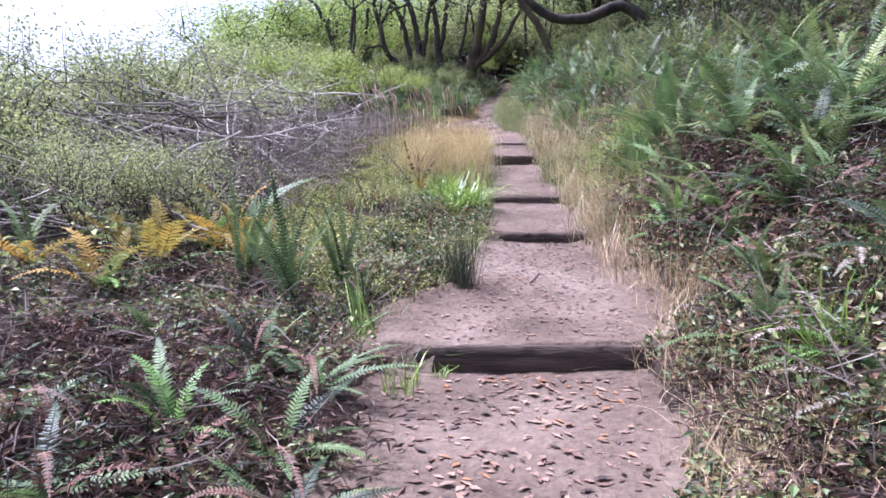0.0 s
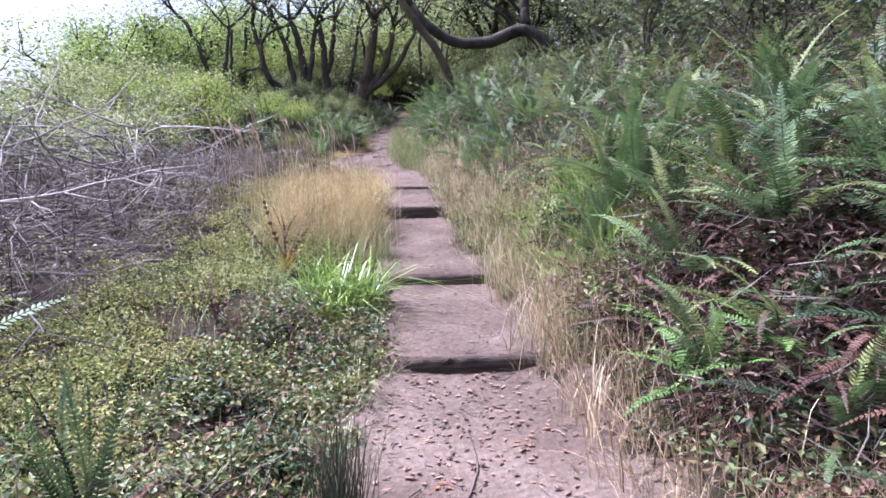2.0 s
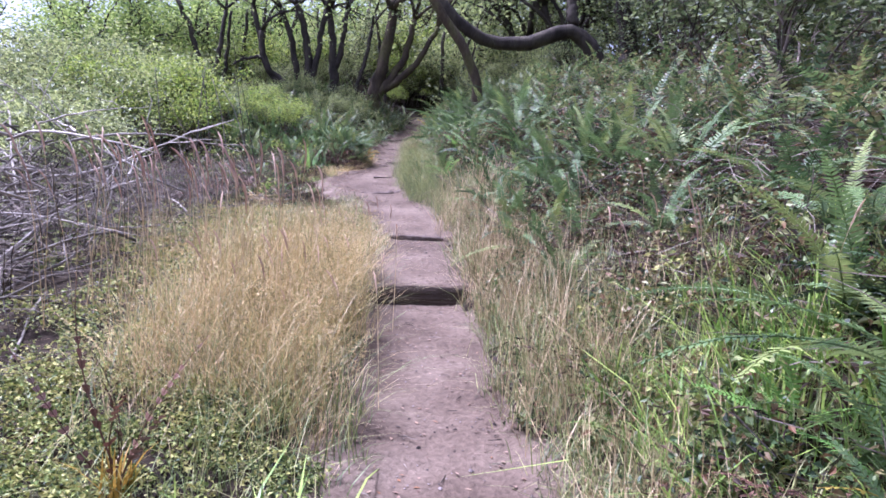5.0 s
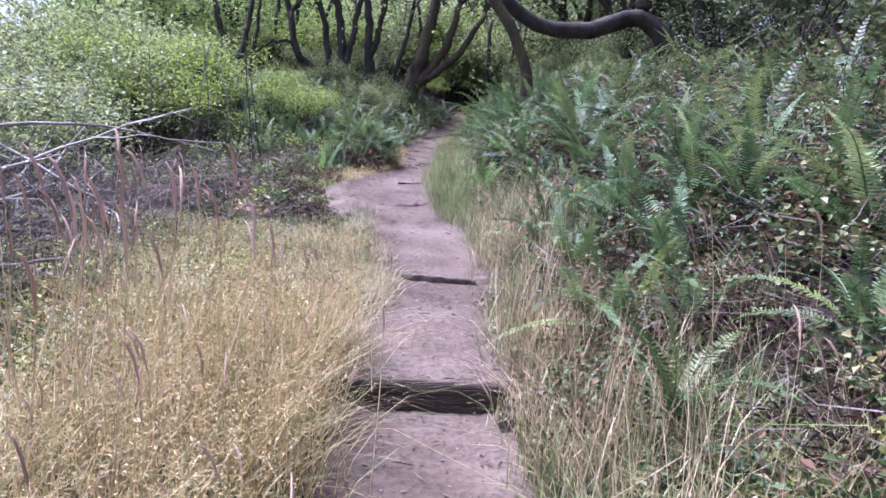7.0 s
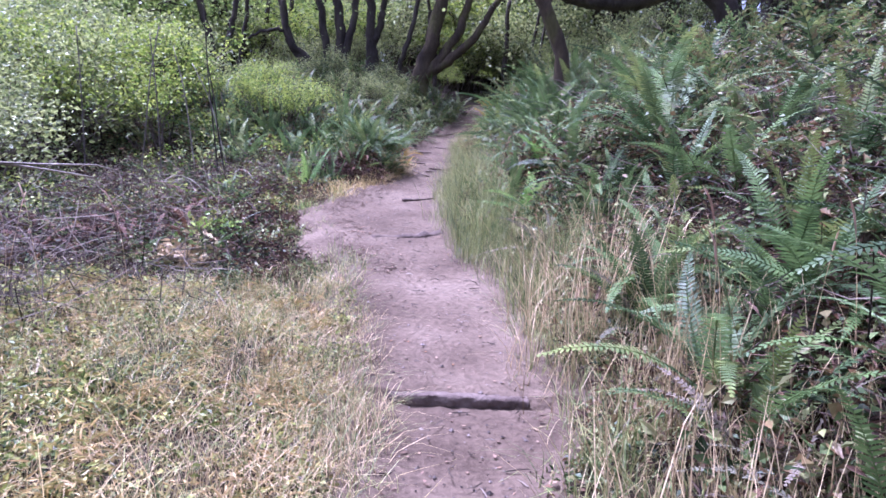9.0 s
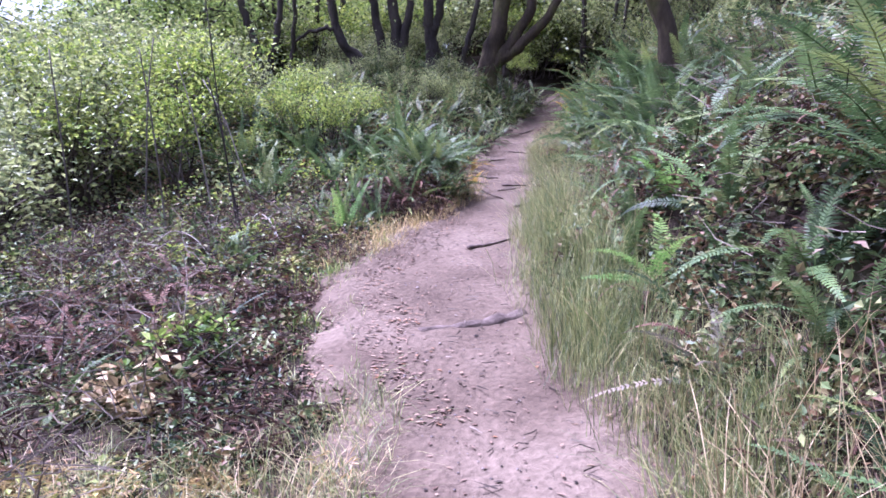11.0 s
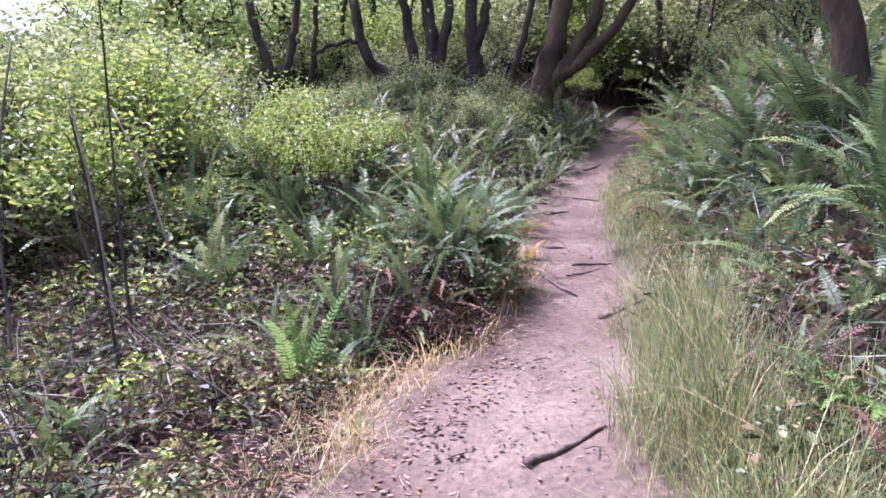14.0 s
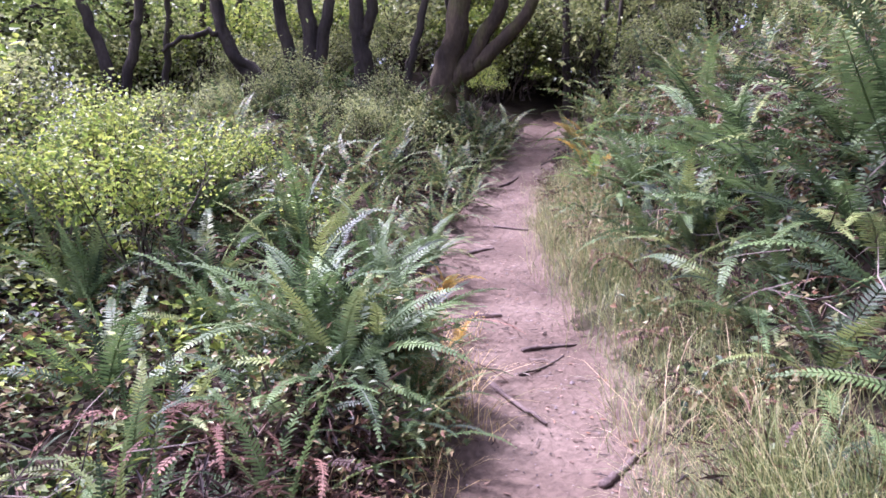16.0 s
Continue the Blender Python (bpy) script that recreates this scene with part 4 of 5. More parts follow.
cover("bramble", scatter(80, 0.05, 1.0, 0.8, 4.2, "r"), 9000, 0.17, 0.042, M_BRAMBLE, "dark green bramble at the foot of the bank", "bramble")
cover("dead_undergrowth", scatter(60, 0.05, 0.9, 0.8, 4.2, "r"), 5000, 0.15, 0.08, M_TANGLE, "tangled dead brown stems", "undergrowth", 0.7, 0.16)
cover("ground_cover", scatter(200, 0.1, 1.8, 11.2, 14.8, "l"), 9000, 0.11, 0.075, M_GOLD, "matted dry golden grass", "ground cover", 0.8, 0.10)
cover("ground_cover", scatter(90, 0.1, 1.8, 11.2, 14.8, "l"), 4500, 0.10, 0.030, M_COVER, "short yellow-green leaves in the matted grass")
cover("ground_cover", scatter(70, 0.3, 2.2, 14.6, 17.0, "l"), 6000, 0.15, 0.040, M_BRAMBLE, "low green plants among dead ferns")


cover("bramble", scatter(60, 0.0, 0.95, 4.9, 7.3, "l"), 9000, 0.22, 0.040, M_BRAMBLE, "dark green leafy clumps beside the footpath", "bramble")
cover("bramble", scatter(70, 0.35, 1.7, 7.5, 12.5, "r"), 9000, 0.24, 0.045, M_BRAMBLE, "green leafy tangle above the dry grass", "bramble")


cover("bramble", scatter(60, 0.4, 2.6, 17.0, 20.0, "l"), 6500, 0.18, 0.045, M_COVER, "pale green leafy plants in the undergrowth", "bramble")


more = np.random.default_rng(77)
bank = np.column_stack([more.uniform(1.9, 3.6, 110), more.uniform(10.6, 14.8, 110)])
cover("bramble", bank[:60], 5000, 0.20, 0.036, M_BRAMBLE, "dark green leafy tangle on the fern bank", "bramble")
cover("dead_undergrowth", bank, 9000, 0.20, 0.085, M_TANGLE, "tangled dead brown fronds on the bank", "undergrowth", 0.8, 0.14)
edge = np.column_stack([more.uniform(1.55, 2.5, 1500), more.uniform(9.0, 13.8, 1500)])
grass("dry_grass", clumped(edge, 0.9, 0.35), 0.42, 0.004, 0.9, M_STRAW, "dry straw grass on the foot of the fern bank")
nook = np.column_stack([more.uniform(-1.4, 0.35, 120), more.uniform(6.2, 8.9, 120)])
cover("ground_cover", nook[wave(nook[:, 0] * 2.2, nook[:, 1] * 1.9) > -0.2], 11000, 0.12, 0.026, M_COVER, "low yellow-green leafy ground cover at the footpath")
for x, y, s in [(2.2, 11.3, 0.9), (2.5, 11.9, 1.0), (2.15, 12.5, 0.9), (2.6, 12.9, 1.0), (2.2, 13.4, 0.9), (2.9, 11.5, 1.1), (2.9, 12.4, 1.1)]:
    fern(x, y, s, F_GREEN, 13, L_GREEN)
for x, y, s in [(-0.3, 19.6, 0.8), (-0.1, 20.5, 0.9), (-0.6, 20.1, 0.95), (-1.3, 19.9, 0.9), (0.1, 21.0, 1.0), (-0.5, 21.3, 1.0), (-1.1, 20.9, 1.0), (0.5, 21.6, 0.9), (-0.1, 22.0, 1.0), (-0.8, 22.2, 1.0), (-1.6, 21.6, 1.0), (0.3, 19.2, 0.7), (-1.9, 20.7, 1.0)]:
    fern(x, y, s, F_GREEN + F_UP[:1], 13, "dense green sword fern in the fern bed")


heap = np.column_stack([more.uniform(-2.4, -0.6, 70), more.uniform(2.0, 4.1, 70)])
cover("dead_undergrowth", heap, 8000, 0.22, 0.085, M_TANGLE, "tangled dead red-brown fronds beside the first step", "undergrowth", 0.8, 0.14)
skirt = np.column_stack([more.uniform(-0.2, 0.75, 40), more.uniform(18.9, 19.6, 40)])
cover("dead_undergrowth", skirt, 5000, 0.22, 0.10, M_TANGLE, "withered dark fronds below the fern mound", "undergrowth", 1.0, 0.13)
slope = np.column_stack([more.uniform(1.5, 2.9, 3000), more.uniform(6.0, 10.2, 3000)])
grass("olive_grass", clumped(slope, 0.8, 0.35), 0.36, 0.006, 1.2, M_OLIVE, "green and straw grass on the foot of the bank")
foot = np.column_stack([more.uniform(1.35, 2.1, 1300), more.uniform(1.9, 4.6, 1300)])
grass("dry_grass", clumped(foot, 0.85, 0.3), 0.22, 0.0045, 1.4, M_STRAW, "dry reddish grass on the foot of the bank")
slope = np.column_stack([more.uniform(1.7, 2.8, 800), more.uniform(6.6, 9.2, 800)])
grass("lush_grass", clumped(slope, 0.9, 0.35), 0.34, 0.010, 1.2, M_LUSH, "lush green grass on the foot of the bank")


def twigs(name, p, tall, length, label, pitch=0.25, spread=0.45):
    """A tangle of thin dead twigs."""
    n = len(p)
    z = surface(p[:, 0], p[:, 1]) + (0.024 if pitch < 0.1 else 0) + tall * rng.random(n)
    a, e = rng.uniform(0, 2 * np.pi, n), rng.normal(pitch, spread, n)
    d = np.stack([np.cos(a) * np.cos(e), np.sin(a) * np.cos(e), np.sin(e)], 1) * (length * rng.uniform(0.4, 1.3, n))[:, None]
    s = np.cross(d, (0, 0, 1.0))
    s = s / np.linalg.norm(s, axis=1)[:, None] * 0.0028
    c = np.column_stack([p, z])
    mid = c + d * 0.5 + rng.normal(0, length * 0.06, (n, 3))
    end = c + d
    u = np.array((0, 0, 0.004))
    v = np.stack([c - s, c + s, c + u, mid - s, mid + s, mid + u, end], 1).reshape(-1, 3)
    b = np.arange(n)[:, None] * 7
    q = np.concatenate([b + [0, 1, 4, 3], b + [1, 2, 5, 4], b + [2, 0, 3, 5]], 1).reshape(-1, 4)
    t = np.concatenate([b + [3, 4, 6], b + [4, 5, 6], b + [5, 3, 6]], 1).reshape(-1, 3)
    tagged(new(name, mesh_of(name, v, q.tolist() + t.tolist(), M_TWIGS)), label, "twigs", kind="stuff")


twigs("dead_twigs", scatter(1300, 0.1, 3.2, 1.0, 5.2, "l"), 0.25, 0.30, "tangled brown twigs and dead stems")
twigs("dead_twigs", scatter(6500, 1.7, 6.0, 6.2, 14.5, "l"), 0.6, 0.6, "tangled grey dead twigs of a brush heap")
twigs("dead_twigs", scatter(1500, 0.8, 3.6, 13.5, 19.5, "l"), 0.35, 0.40, "tangled brown twigs under the shrubs")
twigs("dead_twigs", scatter(900, 0.2, 2.0, 1.0, 6.5, "r"), 0.40, 0.32, "tangled brown dead stems on the bank")
twigs("dead_twigs", scatter(3200, 0.5, 3.5, 7.0, 25.0, "r"), 0.45, 0.35, "tangled dead stems on the bank")


tw_y = rng.uniform(4.0, 26.0, 520)
tw_l, tw_r = edges(tw_y)
twigs("trail_twigs", np.column_stack([tw_l + (tw_r - tw_l) * rng.beta(0.7, 0.7, 520), tw_y]), 0.012, 0.09, "small dark twigs lying on the footpath", 0.02, 0.03)


# ---- brush heap ----
def branch_mesh(seed, length, r):
    gen = np.random.default_rng(seed)
    parts = []
    p = np.zeros(3)
    d = np.array([1.0, 0, 0.1])
    pts = [p]
    for _ in range(8):
        d = d + gen.normal(0, 0.13, 3)
        d /= np.linalg.norm(d)
        p = p + d * length / 8
        pts.append(p)
    pts = np.array(pts)
    parts.append(tube(pts, r * np.linspace(1, 0.3, 9), 5, 0.06, seed))
    for k in (3, 5, 6):
        e = d + gen.normal(0, 0.7, 3)
        e /= np.linalg.norm(e)
        q = np.array([pts[k] + e * length * 0.1 * j + gen.normal(0, 0.01, 3) * j for j in range(4)])
        parts.append(tube(q, r * np.array([0.45, 0.35, 0.25, 0.12]), 4))
    v, f = merge(parts)
    return mesh_of("branch", v, f, M_TWIG, True)


BRANCHES = [branch_mesh(i, 1.5 + 0.18 * i, 0.010 + 0.002 * (i % 4)) for i in range(8)]


def brush_heap(x, y, n, rx, ry, tall, label):
    base = thing("brush_heap", x, y, label, "brush heap", "brush heaps")
    for _ in range(n):
        px, py = rng.normal(0, rx), rng.normal(0, ry)
        pz = max(0.03, rng.random() * tall * math.exp(-(px * px / (2 * rx * rx) + py * py / (2 * ry * ry)) * 0.5)) + float(surface(x + px, y + py)) - base.location.z
        k, turn = rng.integers(8), rng.normal(150, 80)
        if x + px + (1.6 + 0.2 * k) * math.cos(radians(turn)) > float(edges(y)[0]) - 1.2:
            turn = 180 - turn
        child("branch", BRANCHES[k], base, pose(px, py, pz, rng.uniform(0, 360), rng.normal(-4, 9), turn))


for x, y, n in [(-3.0, 8.2, 36), (-3.2, 9.6, 40), (-2.7, 11.0, 42), (-2.4, 12.4, 34), (-4.6, 8.4, 30), (-4.2, 11.0, 34), (-3.4, 13.6, 24)]:
    brush_heap(x, y, n, 0.7, 0.65, 1.15, "heap of grey dead branches beside the footpath")
for x, y, n in [(-2.2, 9.2, 26), (-2.15, 10.3, 28), (-2.5, 8.3, 24), (-2.2, 11.4, 22), (-3.3, 7.3, 24), (-3.6, 6.5, 14), (-4.6, 7.2, 14)]:
    brush_heap(x, y, n, 0.5, 0.6, 0.5, "low spread of grey dead branches beside the footpath")


def pale_stick(pts, label, r=0.013, mat=M_TWIG):
    line = smooth_line(pts, 14)
    v, f = tube(line, r * np.linspace(1, 0.6, 14), 6, 0.08, 5)
    o = line[0].copy()
    ob = new("bare_stick", mesh_of("bare_stick", v - o, f, mat, True))
    ob.location = o
    tagged(ob, label, "stick", "pale bare sticks")


z0 = float(surface(-1.75, 11.6))
pale_stick([(-1.75, 11.6, z0 - 0.02), (-1.95, 12.0, 2.2), (-1.9, 12.6, 2.35), (-1.8, 12.9, 2.5), (-2.0, 13.3, 2.78)], "pale crooked bare stick rising from the brush")
pale_stick([(-2.5, 11.2, float(surface(-2.5, 11.2)) - 0.02), (-2.55, 11.4, 2.3), (-2.5, 11.5, 2.7), (-2.6, 11.5, 3.05)], "pale bare stick standing in the brush")


pale_stick([(-1.28, 18.8, float(surface(-1.28, 18.8)) - 0.02), (-1.45, 18.9, 4.15), (-1.55, 19.0, 4.6), (-1.62, 19.05, 5.2), (-1.7, 19.1, 5.7)], "thin bare sapling stem among the bright shrubs", 0.010, M_BARK)
pale_stick([(-1.05, 18.3, float(surface(-1.05, 18.3)) - 0.02), (-1.2, 18.4, 3.7), (-1.3, 18.4, 4.3), (-1.4, 18.4, 4.7)], "thin bare sapling stem among the bright shrubs", 0.010, M_BARK)
pale_stick([(-0.15, 18.0, float(surface(-0.15, 18.0)) - 0.01), (-0.7, 18.0, 3.55), (-0.95, 18.0, 3.75), (-1.05, 18.0, 4.0), (-1.12, 18.0, 4.3)], "thin brown arching bramble cane", 0.005, M_ROOT)


# ---- shrubs and trees ----
def grow(start, way, length, radius, depth, gen, limbs, tips, spread=0.7, lift=0.15, kids=3):
    n = 6
    pts = [np.asarray(start, float)]
    d = np.asarray(way, float)
    for _ in range(n - 1):
        d = d + gen.normal(0, 0.16, 3) + np.array((0, 0, lift * 0.25))
        d = d / np.linalg.norm(d)
        pts.append(pts[-1] + d * length / (n - 1))
    limbs.append((np.array(pts), radius * np.linspace(1, 0.55, n), depth))
    if depth == 0:
        tips += [pts[-1], pts[-2], pts[-3]]
        return
    for k in range(kids):
        i = n - 1 if k == 0 else gen.integers(2, n)
        e = d + gen.normal(0, spread, 3) + np.array((0, 0, lift))
        e = e / np.linalg.norm(e)
        grow(pts[i], e, length * gen.uniform(0.6, 0.8), radius * 0.55, depth - 1, gen, limbs, tips, spread, lift, kids)


def shrub_kind(seed, tall, stems, leaf, per_tip, puff, mat, spread=0.6, depth=2, near=False):
    gen = np.random.default_rng(seed)
    limbs, tips = [], []
    for _ in range(stems):
        a = gen.uniform(0, 2 * np.pi)
        t = gen.uniform(0.1, 0.75)
        grow((gen.normal(0, 0.12), gen.normal(0, 0.12), -0.03), (math.cos(a) * t, math.sin(a) * t, 1), tall * 0.42, 0.009 * tall, depth, gen, limbs, tips, spread, 0.2)
    sv, sf = merge([tube(p[[0, 2, 5]], r[[0, 2, 5]], 3) if d < 2 else tube(p, r, 5) for p, r, d in limbs])
    c = np.repeat(np.array(tips), per_tip, 0)
    c = c + gen.normal(0, puff, c.shape)
    c = c[c[:, 2] > (0.36 * tall if near else 0.05)]
    lv, lf = leaves_at(c, leaf, leaf * 0.6, gen, 0.5, 0.1, near)
    return mesh_of("stems", sv, sf, M_TWIGS), mesh_of("foliage", lv, lf, mat)


K_OLIVE = [shrub_kind(10 + i, 2.0, 7, 0.080, 10, 0.16, M_SHRUB) for i in range(4)]
K_LIGHT = [shrub_kind(20 + i, 2.1, 7, 0.070, 10, 0.12, M_SHRUBLIGHT, near=True) for i in range(3)]
K_SHADED = [shrub_kind(30 + i, 2.0, 7, 0.085, 9, 0.17, M_SHADEDLEAF) for i in range(3)]
K_SPARSE = [shrub_kind(40 + i, 2.2, 9, 0.050, 12, 0.13, M_SHRUB, 0.45) for i in range(3)]


def shrub(x, y, size, kinds, label, group):
    base = thing("shrub", x, y, label, "shrub", group)
    s, fl = kinds[rng.integers(len(kinds))]
    m = pose(0, 0, 0, rng.normal(0, 5), rng.normal(0, 5), rng.uniform(0, 360)) @ Matrix.Diagonal((size * rng.uniform(0.85, 1.2), size * rng.uniform(0.85, 1.2), size * rng.uniform(0.85, 1.1), 1))
    child("stem", s, base, m)
    child("foliage", fl, base, m)


def shrubs(n, x0, x1, y0, y1, apart, lo, hi, kinds, label, group, side=None):
    got = []
    for x, y in scatter(n * 14, x0, x1, y0, y1, side):
        if 16 < y < 24 and 1.5 < x < 0.4 + 0.42 * (y - 4.6):
            continue
        if len(got) < n and all((x - a) ** 2 + (y - b) ** 2 > apart ** 2 for a, b in got):
            got.append((x, y))
            shrub(x, y, rng.uniform(lo, hi), kinds, label, group)


shrubs(22, -9.0, -4.4, 7.0, 14.0, 1.0, 1.0, 1.4, K_SPARSE, "thin twiggy grey-green shrub behind the brush heap", "twiggy shrubs")
shrubs(15, -8.0, -2.6, 13.8, 18.5, 0.95, 0.6, 0.9, K_OLIVE, "dense olive green shrub on the slope", "olive shrubs")
shrubs(12, -8.5, -3.0, 18.5, 25.0, 1.0, 0.7, 1.1, K_OLIVE, "dense olive green shrub on the slope", "olive shrubs")
shrubs(9, -5.4, -2.4, 20.3, 23.4, 0.7, 0.75, 1.05, K_LIGHT, "bright yellow-green leafy shrub beside the footpath", "bright shrubs")
shrubs(7, -2.3, -0.6, 20.9, 23.2, 0.55, 0.38, 0.52, K_LIGHT, "low bright green leafy bush in the fern bed", "bright shrubs")
shrubs(18, 3.2, 7.5, 4.0, 14.0, 0.95, 0.7, 1.1, K_SHADED, "dark green leafy shrub on the bank, canopy shade in its leaf colour", "bank shrubs", "r")
shrubs(14, 4.0, 9.0, 13.0, 27.0, 1.2, 0.8, 1.3, K_SHADED, "dark green leafy shrub on the bank, canopy shade in its leaf colour", "bank shrubs", "r")
shrubs(12, -3.2, 1.0, 26.0, 27.6, 0.42, 0.34, 0.48, K_OLIVE, "low green bush below the oak trunks", "oak shrubs")
shrubs(7, -3.2, 0.6, 29.2, 31.0, 0.7, 0.5, 0.8, K_OLIVE, "green shrub below the oak trees", "oak shrubs")
shrubs(8, 1.4, 4.5, 25.5, 31.0, 0.8, 0.5, 0.8, K_OLIVE, "green shrub below the oak trees", "oak shrubs", "r")


def crown(tips, leaf, per_tip, puff, mat, gen):
    c = np.repeat(np.array(tips), per_tip, 0)
    c = c + gen.normal(0, puff, c.shape)
    v, f = leaves_at(c, leaf, leaf * 0.55, gen, 0.5, 0.15)
    return mesh_of("crown", v, f, mat)


def oak(x, y, trunks, label, bark, leafmat, seed, top=3.2):
    """A tree with given leading stems, each a line of points with its radius, whose ends branch into a crown."""
    gen = np.random.default_rng(seed)
    base = thing("oak_tree", x, y, label, "tree", "oak trees")
    o = np.array(base.location)
    tips = []
    for n, (pts, r0, r1, leads) in enumerate(trunks):
        line = smooth_line(np.array(pts, float) - o, 16)
        line[1:-1] += gen.normal(0, 0.02, (14, 3))
        rad = np.linspace(r0, r1, 16)
        if n == 0:
            rad[:3] *= (1.45, 1.2, 1.08)
        v, f = tube(line, rad, 9, 0.06, seed + n)
        child("trunk" if n == 0 else "limb", mesh_of("trunk", v, f, bark, True), base)
        limbs = []
        for _ in range(leads):
            d = line[-1] - line[-3]
            d = d / np.linalg.norm(d) + gen.normal(0, 0.35, 3)
            grow(line[-1], d / np.linalg.norm(d), top * 0.45, r1 * 0.75, 2, gen, limbs, tips, 0.75, 0.12)
        if limbs:
            v, f = merge([tube(p, r, 5) for p, r, _ in limbs])
            child("bough", mesh_of("boughs", v, f, bark, True), base)
        if leads:
            hang = line[-1] + gen.normal(0, 1, (12, 3)) * np.array((1.1, 0.9, 0.40)) + np.array((0, 0, 0.25))
            tips += list(hang)
    if tips:
        child("crown", crown(tips, 0.12, 5, 0.40, leafmat, gen), base)


def g(x, y, dz=0.0):
    return (x, y, float(land(x, y)) + dz)


oak(1.2, 28.3, [([g(1.15, 28.3, -0.1), (1.25, 28.3, 6.5), (1.42, 28.3, 7.2), (1.62, 28.4, 8.1), (1.75, 28.5, 9.2)], 0.25, 0.15, 3),
                ([(1.24, 28.3, 6.3), (1.45, 28.25, 6.6), (1.9, 28.25, 7.2), (2.28, 28.3, 8.1), (2.45, 28.4, 9.0)], 0.17, 0.09, 3),
                ([(1.46, 28.25, 6.58), (1.85, 28.15, 6.85), (2.35, 28.15, 7.3), (2.85, 28.2, 8.0), (3.2, 28.3, 8.8)], 0.14, 0.07, 3)],
    "dark mossy oak with three leaning stems beside the footpath", M_MOSSBARK, M_TREELEAF, 51)
oak(-0.05, 28.3, [([g(0.0, 28.3, -0.1), (-0.05, 28.3, 6.8), (-0.1, 28.3, 7.3), (-0.16, 28.3, 8.2), (-0.3, 28.4, 9.0)], 0.18, 0.09, 3),
                  ([(-0.08, 28.3, 7.15), (0.08, 28.25, 7.5), (0.2, 28.25, 8.3), (0.25, 28.3, 9.0)], 0.11, 0.07, 3)], "dark forked oak trunk in the fern bed", M_BARK, M_TREELEAF, 52)
oak(-0.78, 28.2, [([g(-0.78, 28.2, -0.1), (-0.76, 28.2, 6.8), (-0.62, 28.2, 7.4), (-0.5, 28.2, 8.2), (-0.4, 28.2, 9.0)], 0.11, 0.08, 3),
                  ([g(-0.85, 28.25, 0.1), (-0.86, 28.3, 6.9), (-0.92, 28.3, 7.6), (-1.0, 28.3, 8.3), (-1.3, 28.3, 9.1)], 0.15, 0.10, 3)], "dark twin-stemmed oak in the fern bed", M_BARK, M_TREELEAF, 53)
oak(-1.1, 28.5, [([g(-1.1, 28.5, -0.1), (-1.18, 28.5, 6.8), (-1.35, 28.5, 7.5), (-1.48, 28.5, 8.2), (-1.8, 28.5, 9.0)], 0.12, 0.08, 3)], "dark leaning oak in the fern bed", M_BARK, M_TREELEAF, 54)
oak(-2.0, 28.4, [([g(-1.75, 28.4, -0.1), (-1.9, 28.4, 6.7), (-2.2, 28.4, 7.15), (-2.45, 28.4, 8.0), (-2.7, 28.5, 9.0)], 0.13, 0.08, 3),
                 ([g(-1.3, 28.3, 0.1), (-1.6, 28.3, 6.65), (-2.0, 28.3, 6.9), (-2.35, 28.3, 7.4), (-2.4, 28.3, 8.2)], 0.09, 0.07, 2),
                 ([(-2.35, 28.3, 7.35), (-2.8, 28.2, 7.3), (-3.2, 28.2, 7.05)], 0.05, 0.03, 0)], "dark crooked oak with low side branches", M_BARK, M_TREELEAF, 55)
oak(0.62, 28.1, [([g(0.6, 28.1, -0.1), (0.66, 28.1, 6.7), (0.8, 28.1, 7.1), (0.95, 28.1, 7.7), (1.08, 28.1, 8.6)], 0.075, 0.055, 2)], "thin dark oak stem in the fern bed", M_BARK, M_TREELEAF, 56)
oak(-4.2, 28.4, [([g(-4.0, 28.4, -0.1), (-4.15, 28.4, 6.9), (-4.35, 28.4, 7.4), (-4.55, 28.4, 8.1), (-5.0, 28.5, 9.0)], 0.11, 0.07, 3),
                 ([g(-3.95, 28.4, 0.4), (-3.7, 28.4, 7.2), (-3.6, 28.4, 7.9), (-3.5, 28.4, 8.8)], 0.09, 0.06, 3)], "dark forked oak behind the bright shrubs", M_BARK, M_TREELEAF, 57)
wood = np.random.default_rng(91)
for n in range(20):
    x, y = -6.4 + 0.62 * n + wood.uniform(-0.25, 0.25), wood.uniform(29.6, 33.0)
    if 1.8 < x < 3.6:
        continue
    z, tilt = float(land(x, y)), wood.normal(0, 0.35)
    r = wood.uniform(0.05, 0.11)
    oak(x, y, [([(x, y, z - 0.1), (x + 0.2 * tilt, y, z + 0.9), (x + 0.7 * tilt, y, z + 1.9), (x + 1.1 * tilt, y, z + 3.0)], r, 0.6 * r, 1 if n % 3 == 0 else 0)], "slender dark oak trunk deeper in the woods", M_BARK, M_TREELEAF, 200 + n)
